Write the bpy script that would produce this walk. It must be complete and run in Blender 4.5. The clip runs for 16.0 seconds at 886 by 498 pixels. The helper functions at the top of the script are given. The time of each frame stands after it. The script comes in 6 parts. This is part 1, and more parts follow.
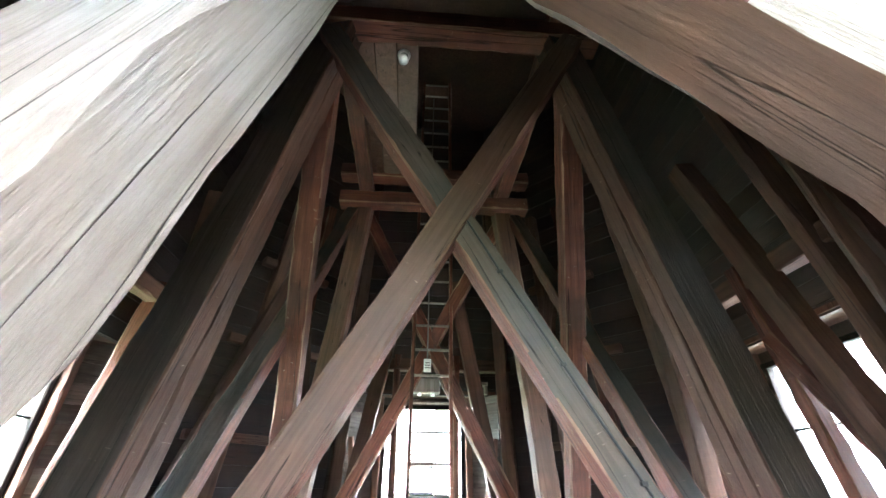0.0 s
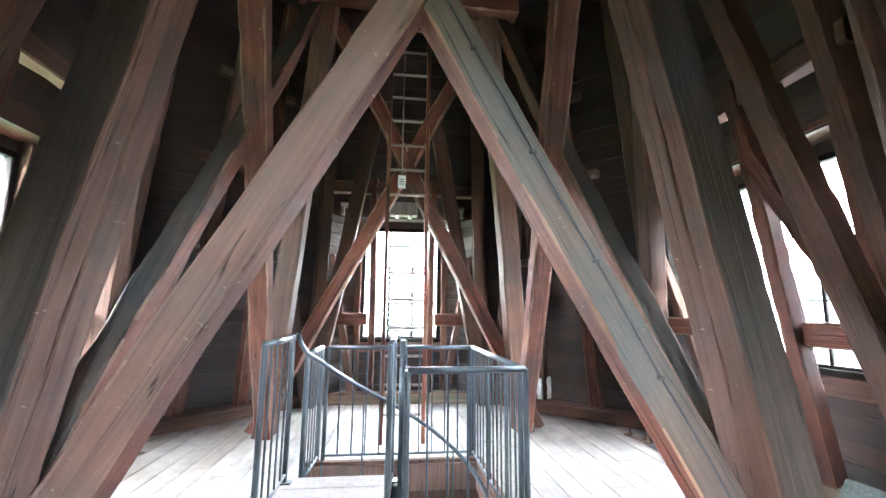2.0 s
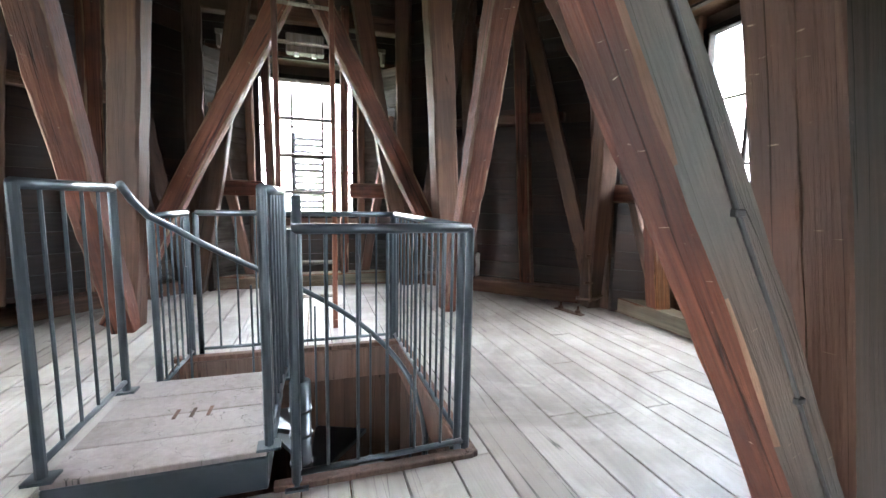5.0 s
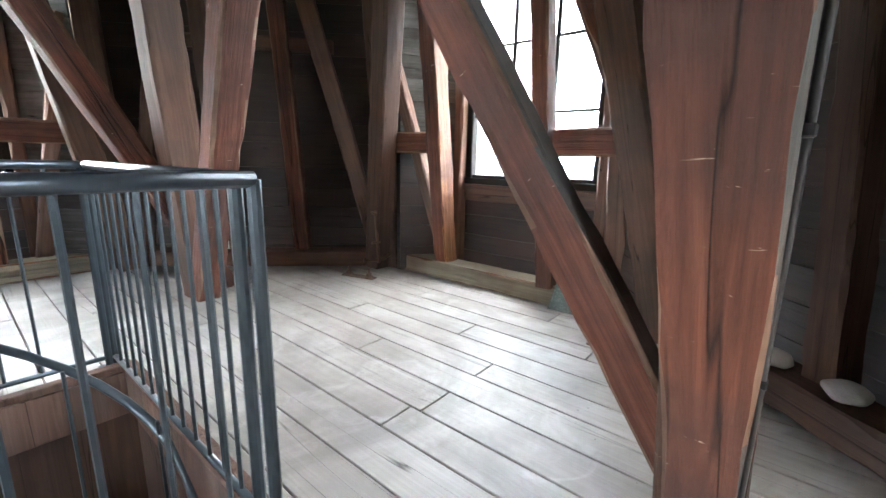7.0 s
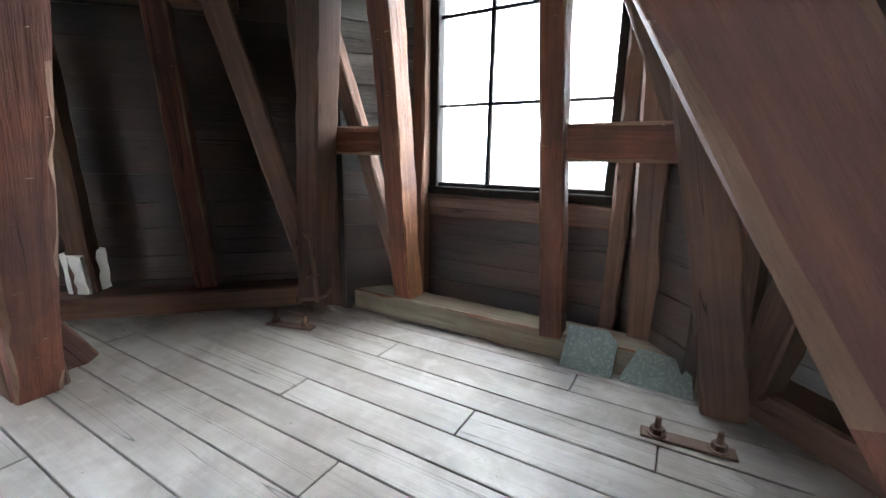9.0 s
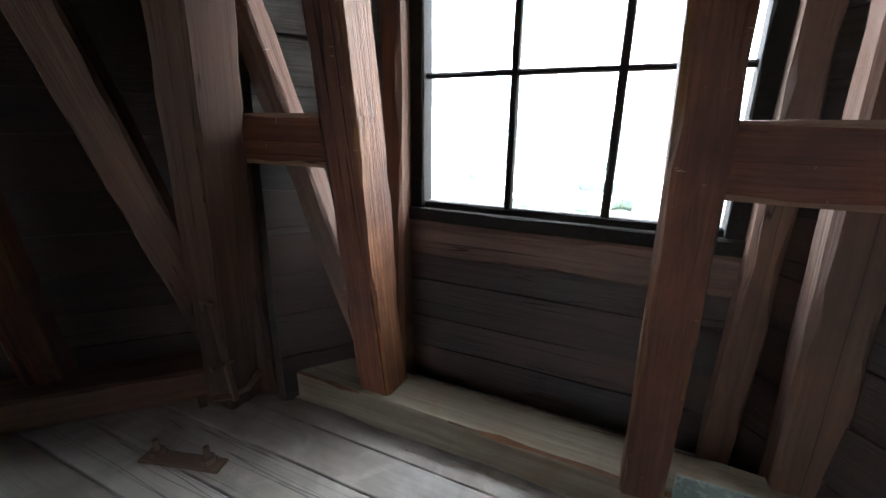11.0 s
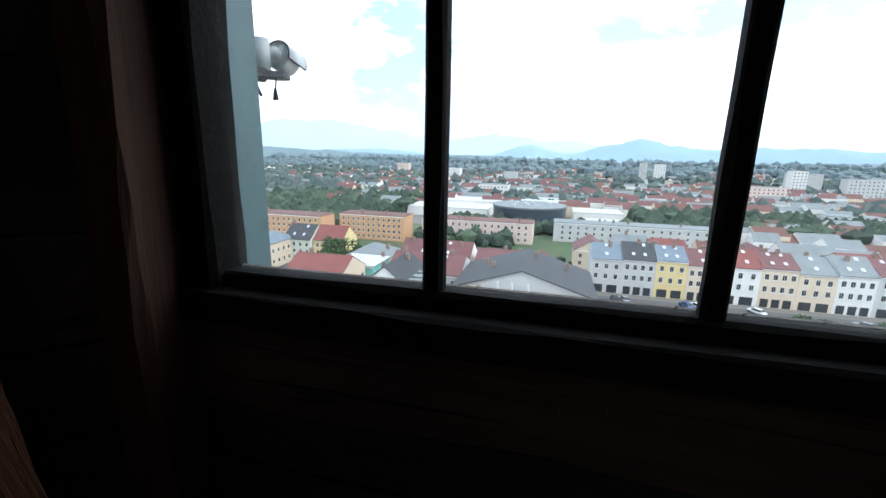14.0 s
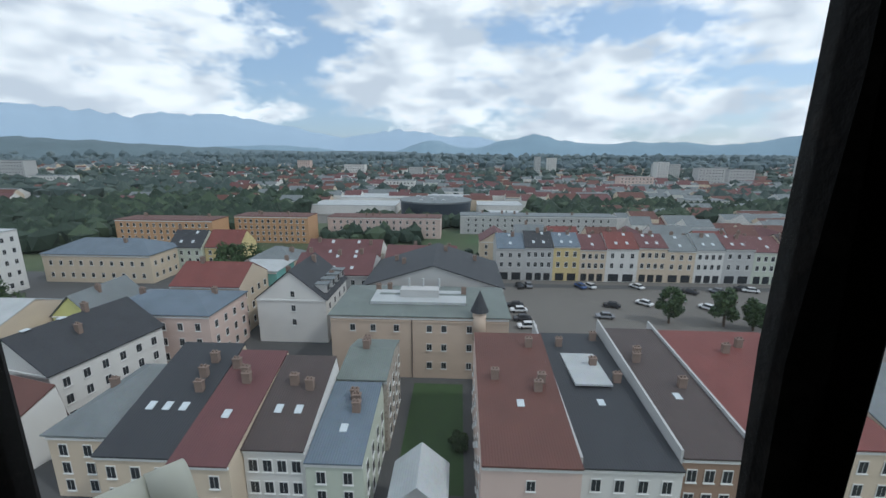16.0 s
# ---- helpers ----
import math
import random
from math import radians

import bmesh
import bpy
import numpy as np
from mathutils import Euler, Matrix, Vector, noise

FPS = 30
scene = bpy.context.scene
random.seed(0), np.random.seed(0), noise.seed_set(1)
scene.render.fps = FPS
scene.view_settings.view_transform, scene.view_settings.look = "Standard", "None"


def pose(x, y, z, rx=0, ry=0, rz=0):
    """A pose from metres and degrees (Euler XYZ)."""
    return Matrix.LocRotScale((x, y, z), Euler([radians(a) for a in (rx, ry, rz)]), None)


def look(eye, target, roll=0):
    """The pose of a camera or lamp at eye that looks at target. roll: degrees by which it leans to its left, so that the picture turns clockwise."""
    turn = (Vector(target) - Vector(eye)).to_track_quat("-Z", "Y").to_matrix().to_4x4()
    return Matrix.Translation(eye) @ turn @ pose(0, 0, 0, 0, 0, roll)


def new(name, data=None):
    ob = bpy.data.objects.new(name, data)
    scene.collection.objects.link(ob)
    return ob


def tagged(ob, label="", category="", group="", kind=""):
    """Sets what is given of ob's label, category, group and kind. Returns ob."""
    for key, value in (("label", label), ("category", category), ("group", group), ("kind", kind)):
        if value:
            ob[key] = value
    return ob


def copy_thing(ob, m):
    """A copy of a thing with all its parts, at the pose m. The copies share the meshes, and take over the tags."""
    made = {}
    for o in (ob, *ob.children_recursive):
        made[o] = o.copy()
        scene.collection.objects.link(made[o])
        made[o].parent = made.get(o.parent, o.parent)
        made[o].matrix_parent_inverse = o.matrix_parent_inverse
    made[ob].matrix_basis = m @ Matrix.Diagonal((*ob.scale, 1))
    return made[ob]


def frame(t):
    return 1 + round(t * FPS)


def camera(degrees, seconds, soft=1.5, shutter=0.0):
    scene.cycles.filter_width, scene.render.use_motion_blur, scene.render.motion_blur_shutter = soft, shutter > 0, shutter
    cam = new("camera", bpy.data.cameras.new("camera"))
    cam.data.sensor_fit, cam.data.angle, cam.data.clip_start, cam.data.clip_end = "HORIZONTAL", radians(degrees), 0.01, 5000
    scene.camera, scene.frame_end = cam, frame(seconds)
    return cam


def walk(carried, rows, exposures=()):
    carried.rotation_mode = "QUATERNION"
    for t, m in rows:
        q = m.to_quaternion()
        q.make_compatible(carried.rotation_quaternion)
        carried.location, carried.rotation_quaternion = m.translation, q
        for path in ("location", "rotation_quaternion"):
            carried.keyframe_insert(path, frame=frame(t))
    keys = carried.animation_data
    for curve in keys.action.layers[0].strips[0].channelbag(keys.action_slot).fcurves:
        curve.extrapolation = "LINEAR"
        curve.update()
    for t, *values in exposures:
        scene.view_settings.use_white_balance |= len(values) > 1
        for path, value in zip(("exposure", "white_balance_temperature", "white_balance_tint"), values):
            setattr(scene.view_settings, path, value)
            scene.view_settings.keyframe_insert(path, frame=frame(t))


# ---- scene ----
cam = camera(94.1, 16.0)
PATH = [
    (0, (0.643, 0.055, 1.597), (0.764, 1.774, 2.611), 0.4),
    (0.5, (0.659, 0.093, 1.558), (0.786, 1.866, 2.474), 0.4),
    (1, (0.674, 0.136, 1.504), (0.801, 2.004, 2.206), 0.8),
    (1.5, (0.703, 0.175, 1.462), (0.863, 2.109, 1.946), 0.8),
    (2, (0.745, 0.255, 1.416), (0.974, 2.219, 1.716), 0.6),
    (2.5, (0.806, 0.339, 1.369), (1.061, 2.319, 1.496), 1.0),
    (3, (0.823, 0.378, 1.322), (1.081, 2.36, 1.256), 1.0),
    (3.2, (0.83, 0.401, 1.31), (1.089, 2.381, 1.188), 0.9),
    (5.3, (0.942, 1.265, 1.157), (1.694, 3.1, 0.905), 1.5),
    (5.5, (0.951, 1.304, 1.146), (1.831, 3.082, 0.883), 1.8),
    (6, (0.935, 1.426, 1.134), (2.17, 2.974, 0.85), 1.5),
    (6.5, (0.981, 1.631, 1.106), (2.436, 2.956, 0.746), 1.5),
    (7, (1.09, 1.86, 1.113), (2.602, 3.103, 0.699), 1.3),
    (7.5, (1.186, 2.081, 1.118), (2.746, 3.258, 0.692), 1.2),
    (8, (1.309, 2.265, 1.142), (2.948, 3.328, 0.711), 1.0),
    (8.5, (1.506, 2.475, 1.176), (3.196, 3.451, 0.739), 1.2),
    (9, (1.734, 2.667, 1.18), (3.427, 3.638, 0.746), 1.0),
    (9.2, (1.808, 2.771, 1.18), (3.512, 3.726, 0.75), 1.3),
    (11.3, (2.866, 3.47, 1.351), (4.61, 4.251, 0.759), 0.4),
    (11.5, (2.92, 3.511, 1.322), (4.685, 4.257, 0.748), 0.5),
    (12, (3.118, 3.602, 1.291), (4.912, 4.291, 0.738), 0.7),
    (12.5, (3.323, 3.683, 1.275), (5.131, 4.343, 0.731), 0.5),
    (13, (3.535, 3.717, 1.222), (5.392, 4.292, 0.755), 1.3),
    (13.5, (3.75, 3.698, 1.21), (5.623, 4.236, 0.759), 1.2),
    (14, (3.893, 3.722, 1.208), (5.778, 4.225, 0.77), 1.1),
    (14.5, (4.052, 3.739, 1.227), (5.944, 4.215, 0.79), 0.6),
    (15, (4.231, 3.748, 1.259), (6.137, 4.163, 0.817), 0.6),
    (15.5, (4.29, 3.724, 1.275), (6.221, 4.006, 0.834), 0.7),
    (16, (4.347, 3.655, 1.275), (6.294, 3.73, 0.824), 0.4),
]
EXPOSURES = [(0.0, 7.5, 6100, 12), (0.5, 7.75, 6100, 12), (1.0, 7.9, 6050, 13), (1.5, 7.8, 6050, 14), (2.0, 7.4, 6100, 14), (3.0, 7.05, 6200, 14), (5.5, 6.4, 6400, 13), (7.0, 6.4, 6400, 12), (8.5, 6.15, 6350, 12), (9.0, 5.9, 6350, 12), (11.3, 4.85, 6250, 11), (12.0, 4.25, 6200, 11), (12.5, 3.85, 6100, 10), (13.0, 3.1, 5950, 10), (13.5, 2.0, 5950, 10), (14.0, 1.1, 5900, 10), (14.5, 0.3, 5900, 10), (15.0, -0.25, 5950, 10), (16.0, -0.25, 5950, 10)]
walk(cam, [(t, look(eye, target, roll)) for t, eye, target, roll in PATH], EXPOSURES)

# ---- world and sun ----
world = bpy.data.worlds.new("sky")
scene.world = world
world.use_nodes = True
wn, wl = world.node_tree.nodes, world.node_tree.links
wn.clear()
w_out = wn.new("ShaderNodeOutputWorld")
w_bg = wn.new("ShaderNodeBackground")
w_sky = wn.new("ShaderNodeTexSky")
w_sky.sky_type, w_sky.sun_disc = "NISHITA", False
w_sky.sun_elevation, w_sky.sun_rotation = radians(48), radians(150)
w_co = wn.new("ShaderNodeTexCoord")
w_map = wn.new("ShaderNodeMapping")
w_map.inputs["Scale"].default_value = (1.0, 1.0, 2.3)
w_n = wn.new("ShaderNodeTexNoise")
w_n.inputs["Scale"].default_value, w_n.inputs["Detail"].default_value, w_n.inputs["Roughness"].default_value = 4.8, 14, 0.6
w_ramp = wn.new("ShaderNodeValToRGB")
w_ramp.color_ramp.elements[0].position, w_ramp.color_ramp.elements[1].position = 0.40, 0.51
w_n2 = wn.new("ShaderNodeTexNoise")
w_n2.inputs["Scale"].default_value, w_n2.inputs["Detail"].default_value = 8.0, 10
w_cl = wn.new("ShaderNodeValToRGB")
w_cl.color_ramp.elements[0].position, w_cl.color_ramp.elements[1].position = 0.38, 0.60
w_cl.color_ramp.elements[0].color, w_cl.color_ramp.elements[1].color = (6.4, 6.9, 7.5, 1), (10.6, 10.7, 10.7, 1)
w_mix = wn.new("ShaderNodeMix")
w_mix.data_type = "RGBA"
wl.new(w_co.outputs["Generated"], w_map.inputs[0])
wl.new(w_map.outputs[0], w_n.inputs["Vector"])
wl.new(w_map.outputs[0], w_n2.inputs["Vector"])
wl.new(w_n.outputs["Fac"], w_ramp.inputs[0])
wl.new(w_n2.outputs["Fac"], w_cl.inputs[0])
wl.new(w_ramp.outputs[0], w_mix.inputs["Factor"])
w_haze = wn.new("ShaderNodeMix")
w_haze.data_type = "RGBA"
w_haze.inputs["Factor"].default_value = 0.5
w_haze.inputs["B"].default_value = (4.6, 6.4, 8.6, 1)
wl.new(w_sky.outputs[0], w_haze.inputs["A"])
wl.new(w_haze.outputs["Result"], w_mix.inputs["A"])
wl.new(w_cl.outputs[0], w_mix.inputs["B"])
wl.new(w_mix.outputs["Result"], w_bg.inputs[0])
w_bg.inputs[1].default_value = 0.12
wl.new(w_bg.outputs[0], w_out.inputs[0])

sun = new("sun", bpy.data.lights.new("sun", "SUN"))
sun.data.energy, sun.data.angle, sun.data.color = 1.3, radians(5), (1.0, 0.95, 0.88)
SUN_FROM = Vector((-0.28, -0.6, 0.75))
sun.matrix_world = look((0, 0, 60), Vector((0, 0, 60)) - SUN_FROM)


# ---- materials ----
def material(name):
    m = bpy.data.materials.new(name)
    m.use_nodes = True
    n, l = m.node_tree.nodes, m.node_tree.links
    return m, n, l, n["Principled BSDF"]


def ramp(n, stops):
    r = n.new("ShaderNodeValToRGB")
    e = r.color_ramp.elements
    e[0].position, e[0].color = stops[0][0], (*stops[0][1], 1)
    e[1].position, e[1].color = stops[-1][0], (*stops[-1][1], 1)
    for p, c in stops[1:-1]:
        x = e.new(p)
        x.color = (*c, 1)
    return r


def noise_at(n, l, vec, scale, detail=4, rough=0.55, distort=0.0):
    t = n.new("ShaderNodeTexNoise")
    t.inputs["Scale"].default_value, t.inputs["Detail"].default_value = scale, detail
    t.inputs["Roughness"].default_value, t.inputs["Distortion"].default_value = rough, distort
    l.new(vec, t.inputs["Vector"])
    return t


def mixed(n, l, fac, a, b, blend="MIX"):
    m = n.new("ShaderNodeMix")
    m.data_type, m.blend_type = "RGBA", blend
    for k, v in (("Factor", fac), ("A", a), ("B", b)):
        if isinstance(v, (int, float)):
            m.inputs[k].default_value = v
        elif isinstance(v, tuple):
            m.inputs[k].default_value = (*v, 1)
        else:
            l.new(v, m.inputs[k])
    return m.outputs["Result"]


def spread_coords(n, l, scale):
    """Object coordinates, moved by the object's own random number, stretched."""
    co = n.new("ShaderNodeTexCoord")
    info = n.new("ShaderNodeObjectInfo")
    mul = n.new("ShaderNodeMath")
    mul.operation, mul.inputs[1].default_value = "MULTIPLY", 37.0
    l.new(info.outputs["Random"], mul.inputs[0])
    add = n.new("ShaderNodeVectorMath")
    l.new(co.outputs["Object"], add.inputs[0])
    l.new(mul.outputs[0], add.inputs[1])
    mp = n.new("ShaderNodeMapping")
    mp.inputs["Scale"].default_value = scale
    l.new(add.outputs[0], mp.inputs[0])
    return add.outputs[0], mp.outputs[0], info.outputs["Random"]


def wood(name, dark, mid, light, stain, stain_amount=0.5, rough=0.75, bump=0.35, along=2, fleck=0.0, crack_width=1.0, spread=0.27, swirl=0.6, gloss=0.2):
    """Old timber: grain along one axis, long cracks, patches of another tone, pale flecks."""
    m, n, l, b = material(name)
    sc = [22.0, 22.0, 22.0]
    sc[along] = 0.9
    raw, fine, rnd = spread_coords(n, l, tuple(sc))
    b.inputs["Specular IOR Level"].default_value = gloss
    grain = noise_at(n, l, fine, 1.0, 8, 0.65, swirl)
    sc2 = [60.0, 60.0, 60.0]
    sc2[along] = 1.6
    mp2 = n.new("ShaderNodeMapping")
    mp2.inputs["Scale"].default_value = tuple(sc2)
    l.new(raw, mp2.inputs[0])
    fibre = noise_at(n, l, mp2.outputs[0], 1.0, 5, 0.7)
    big = noise_at(n, l, raw, 1.7, 4, 0.6)
    mp3 = n.new("ShaderNodeMapping")
    sc3 = [7.0, 7.0, 7.0]
    sc3[along] = 0.16
    mp3.inputs["Scale"].default_value = tuple(sc3)
    l.new(raw, mp3.inputs[0])
    crack = noise_at(n, l, mp3.outputs[0], 1.0, 3, 0.5, 0.08)
    cr = ramp(n, [(0.0, (0, 0, 0)), (0.5 - 0.0035 * crack_width, (0, 0, 0)), (0.5 - 0.001 * crack_width, (0.9, 0.9, 0.9)), (0.5 + 0.001 * crack_width, (0.9, 0.9, 0.9)), (0.5 + 0.0035 * crack_width, (0, 0, 0)), (1.0, (0, 0, 0))])
    l.new(crack.outputs["Fac"], cr.inputs[0])
    gr = ramp(n, [(0.28, dark), (0.5, mid), (0.72, light)])
    l.new(grain.outputs["Fac"], gr.inputs[0])
    col = mixed(n, l, 0.45, gr.outputs[0], mixed(n, l, fibre.outputs["Fac"], dark, light))
    br = ramp(n, [(0.42, (0, 0, 0)), (0.62, (stain_amount,) * 3)])
    l.new(big.outputs["Fac"], br.inputs[0])
    sg = mixed(n, l, fibre.outputs["Fac"], tuple(c * 0.6 for c in stain), tuple(min(1, c * 1.35) for c in stain))
    col = mixed(n, l, br.outputs[0], col, sg)
    if fleck:
        mp4 = n.new("ShaderNodeMapping")
        sc4 = [14.0, 14.0, 14.0]
        sc4[along] = 75.0
        mp4.inputs["Scale"].default_value = tuple(sc4)
        l.new(raw, mp4.inputs[0])
        fl = noise_at(n, l, mp4.outputs[0], 1.0, 3, 0.6, 0.5)
        fr = ramp(n, [(0.70, (0, 0, 0)), (0.75, (fleck,) * 3)])
        l.new(fl.outputs["Fac"], fr.inputs[0])
        col = mixed(n, l, fr.outputs[0], col, (0.45, 0.36, 0.28))
    col = mixed(n, l, cr.outputs[0], col, tuple(c * 0.25 for c in dark))
    hv = n.new("ShaderNodeHueSaturation")
    vr = n.new("ShaderNodeMapRange")
    vr.inputs["To Min"].default_value, vr.inputs["To Max"].default_value = 1.0 - spread, 1.0 + spread
    l.new(rnd, vr.inputs["Value"])
    l.new(vr.outputs[0], hv.inputs["Value"])
    l.new(col, hv.inputs["Color"])
    l.new(hv.outputs[0], b.inputs["Base Color"])
    rr = n.new("ShaderNodeMapRange")
    rr.inputs["To Min"].default_value, rr.inputs["To Max"].default_value = rough - 0.15, min(1.0, rough + 0.15)
    l.new(fibre.outputs["Fac"], rr.inputs["Value"])
    l.new(rr.outputs[0], b.inputs["Roughness"])
    h = n.new("ShaderNodeMath")
    h.operation = "SUBTRACT"
    hm = n.new("ShaderNodeMath")
    hm.operation = "ADD"
    l.new(grain.outputs["Fac"], hm.inputs[0])
    l.new(fibre.outputs["Fac"], hm.inputs[1])
    l.new(hm.outputs[0], h.inputs[0])
    l.new(cr.outputs[0], h.inputs[1])
    bp = n.new("ShaderNodeBump")
    bp.inputs["Strength"].default_value, bp.inputs["Distance"].default_value = bump, 0.012
    l.new(h.outputs[0], bp.inputs["Height"])
    l.new(bp.outputs[0], b.inputs["Normal"])
    return m


def plain(name, color, rough=0.6, metal=0.0, vary=0.18, scale=6.0, bump=0.1, second=None, amount=0.5):
    """Paint, metal, plaster: one colour with soft blotches, fine grain and wear."""
    m, n, l, b = material(name)
    raw, fine, rnd = spread_coords(n, l, (scale * 7,) * 3)
    big = noise_at(n, l, raw, scale, 5, 0.6)
    small = noise_at(n, l, fine, 1.0, 4, 0.6)
    a = tuple(c * (1 - vary) for c in color)
    c2 = tuple(min(1, c * (1 + vary)) for c in color)
    col = mixed(n, l, big.outputs["Fac"], a, c2)
    if second:
        sr = ramp(n, [(0.52, (0, 0, 0)), (0.62, (amount,) * 3)])
        l.new(small.outputs["Fac"], sr.inputs[0])
        col = mixed(n, l, sr.outputs[0], col, second)
    l.new(col, b.inputs["Base Color"])
    b.inputs["Metallic"].default_value = metal
    rr = n.new("ShaderNodeMapRange")
    rr.inputs["To Min"].default_value, rr.inputs["To Max"].default_value = max(0.05, rough - 0.12), min(1, rough + 0.12)
    l.new(small.outputs["Fac"], rr.inputs["Value"])
    l.new(rr.outputs[0], b.inputs["Roughness"])
    bp = n.new("ShaderNodeBump")
    bp.inputs["Strength"].default_value, bp.inputs["Distance"].default_value = bump, 0.01
    l.new(small.outputs["Fac"], bp.inputs["Height"])
    l.new(bp.outputs[0], b.inputs["Normal"])
    return m


RED = wood("red_brown_timber", (0.022, 0.006, 0.004), (0.112, 0.037, 0.023), (0.225, 0.087, 0.051), (0.042, 0.023, 0.02), 0.7, fleck=0.7, bump=0.8, crack_width=1.6, swirl=1.5, gloss=0.25)
GREYGREEN = wood("grey_green_timber", (0.032, 0.026, 0.022), (0.085, 0.066, 0.054), (0.145, 0.115, 0.095), (0.06, 0.066, 0.064), 0.75, fleck=0.4, bump=0.6)
GREY = wood("grey_brown_timber", (0.05, 0.024, 0.017), (0.125, 0.066, 0.046), (0.21, 0.13, 0.098), (0.075, 0.066, 0.058), 0.5, fleck=0.5, bump=0.6)
BROWN = wood("dark_brown_timber", (0.038, 0.019, 0.013), (0.088, 0.045, 0.03), (0.14, 0.08, 0.055), (0.04, 0.034, 0.03), 0.5)
PALE = wood("bleached_timber", (0.10, 0.085, 0.075), (0.21, 0.19, 0.17), (0.32, 0.30, 0.28), (0.17, 0.12, 0.085), 0.45, 0.85, 0.9)
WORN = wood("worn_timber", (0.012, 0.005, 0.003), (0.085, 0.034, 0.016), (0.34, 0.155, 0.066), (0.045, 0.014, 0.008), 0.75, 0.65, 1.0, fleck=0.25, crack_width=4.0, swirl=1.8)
TREAD = wood("dusty_landing_board", (0.10, 0.08, 0.072), (0.165, 0.138, 0.128), (0.23, 0.20, 0.19), (0.24, 0.22, 0.21), 0.5, 0.6, 0.2)
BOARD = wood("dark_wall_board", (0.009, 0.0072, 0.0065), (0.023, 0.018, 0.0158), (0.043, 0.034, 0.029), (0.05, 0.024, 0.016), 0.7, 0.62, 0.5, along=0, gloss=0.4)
POST = wood("brown_post_timber", (0.035, 0.014, 0.009), (0.088, 0.042, 0.028), (0.155, 0.09, 0.064), (0.055, 0.042, 0.036), 0.55, fleck=0.5, bump=0.6)
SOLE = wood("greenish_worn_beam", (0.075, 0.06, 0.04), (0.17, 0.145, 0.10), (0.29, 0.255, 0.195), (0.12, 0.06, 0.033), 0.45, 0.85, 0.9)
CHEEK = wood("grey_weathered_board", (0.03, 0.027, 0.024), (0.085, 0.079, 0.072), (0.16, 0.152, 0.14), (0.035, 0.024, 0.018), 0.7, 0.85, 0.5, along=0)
FLOOR = wood("grey_floor_board", (0.15, 0.13, 0.112), (0.215, 0.19, 0.168), (0.27, 0.242, 0.218), (0.34, 0.315, 0.29), 0.6, 0.55, 0.16, along=1, fleck=0.25, crack_width=0.35, spread=0.06, gloss=0.45)
_n, _l = FLOOR.node_tree.nodes, FLOOR.node_tree.links
_b = _n["Principled BSDF"]
_src = _b.inputs["Base Color"].links[0].from_socket
_geo = _n.new("ShaderNodeNewGeometry")
_worn = noise_at(_n, _l, _geo.outputs["Position"], 1.1, 8, 0.62, 1.2)
_dirt = ramp(_n, [(0.36, (0.6, 0.6, 0.6)), (0.52, (0, 0, 0))])
_l.new(_worn.outputs["Fac"], _dirt.inputs[0])
_scuff = noise_at(_n, _l, _geo.outputs["Position"], 2.8, 7, 0.6, 1.6)
_pale = ramp(_n, [(0.56, (0, 0, 0)), (0.66, (0.3, 0.3, 0.3))])
_l.new(_scuff.outputs["Fac"], _pale.inputs[0])
_speck = noise_at(_n, _l, _geo.outputs["Position"], 38.0, 3, 0.6)
_dots = ramp(_n, [(0.70, (0, 0, 0)), (0.74, (0.7, 0.7, 0.7))])
_l.new(_speck.outputs["Fac"], _dots.inputs[0])
_c = mixed(_n, _l, _dirt.outputs[0], _src, (0.115, 0.098, 0.083))
_c = mixed(_n, _l, _pale.outputs[0], _c, (0.36, 0.335, 0.31))
_c = mixed(_n, _l, _dots.outputs[0], _c, (0.06, 0.048, 0.04))
_l.new(_c, _b.inputs["Base Color"])
CHIPPED = wood("chipped_timber_edge", (0.05, 0.02, 0.012), (0.17, 0.09, 0.058), (0.40, 0.28, 0.20), (0.06, 0.032, 0.022), 0.75, 0.85, 0.9)
# The slats' backlit shade is put into this near-black colour.
LOUVER = plain("backlit_slats", (0.0035, 0.0035, 0.0035), 1.0, 0, 0.2, 9)
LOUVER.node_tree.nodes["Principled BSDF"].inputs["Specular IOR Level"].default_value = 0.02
STEEL = plain("grey_painted_steel", (0.05, 0.062, 0.072), 0.34, 0.5, 0.2, 9, 0.05)
IRON = plain("rusty_iron", (0.12, 0.075, 0.055), 0.7, 0.5, 0.35, 20, 0.3)
BLACKIRON = plain("black_cable_rubber", (0.025, 0.025, 0.027), 0.5, 0, 0.2, 12)
STONE = plain("pale_stone", (0.42, 0.40, 0.37), 0.9, 0, 0.25, 12, 0.4)
SLATE = plain("green_grey_slate", (0.085, 0.105, 0.095), 0.75, 0, 0.3, 9, 0.35, (0.2, 0.22, 0.2), 0.5)
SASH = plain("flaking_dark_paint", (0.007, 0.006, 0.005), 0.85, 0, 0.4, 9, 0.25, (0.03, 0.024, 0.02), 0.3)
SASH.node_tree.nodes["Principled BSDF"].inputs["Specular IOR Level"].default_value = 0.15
TEAL = plain("weathered_teal_paint", (0.085, 0.15, 0.15), 0.55, 0, 0.2, 2, 0.12, (0.06, 0.085, 0.075), 0.4)
SILLMETAL = plain("mossy_zinc", (0.085, 0.095, 0.095), 0.55, 0.3, 0.3, 5, 0.2, (0.13, 0.14, 0.05), 0.45)
WHITE = plain("white_plastic", (0.75, 0.76, 0.74), 0.4, 0, 0.05, 3)
REDPAINT = plain("dull_red_paint", (0.26, 0.06, 0.05), 0.6, 0, 0.25, 8)

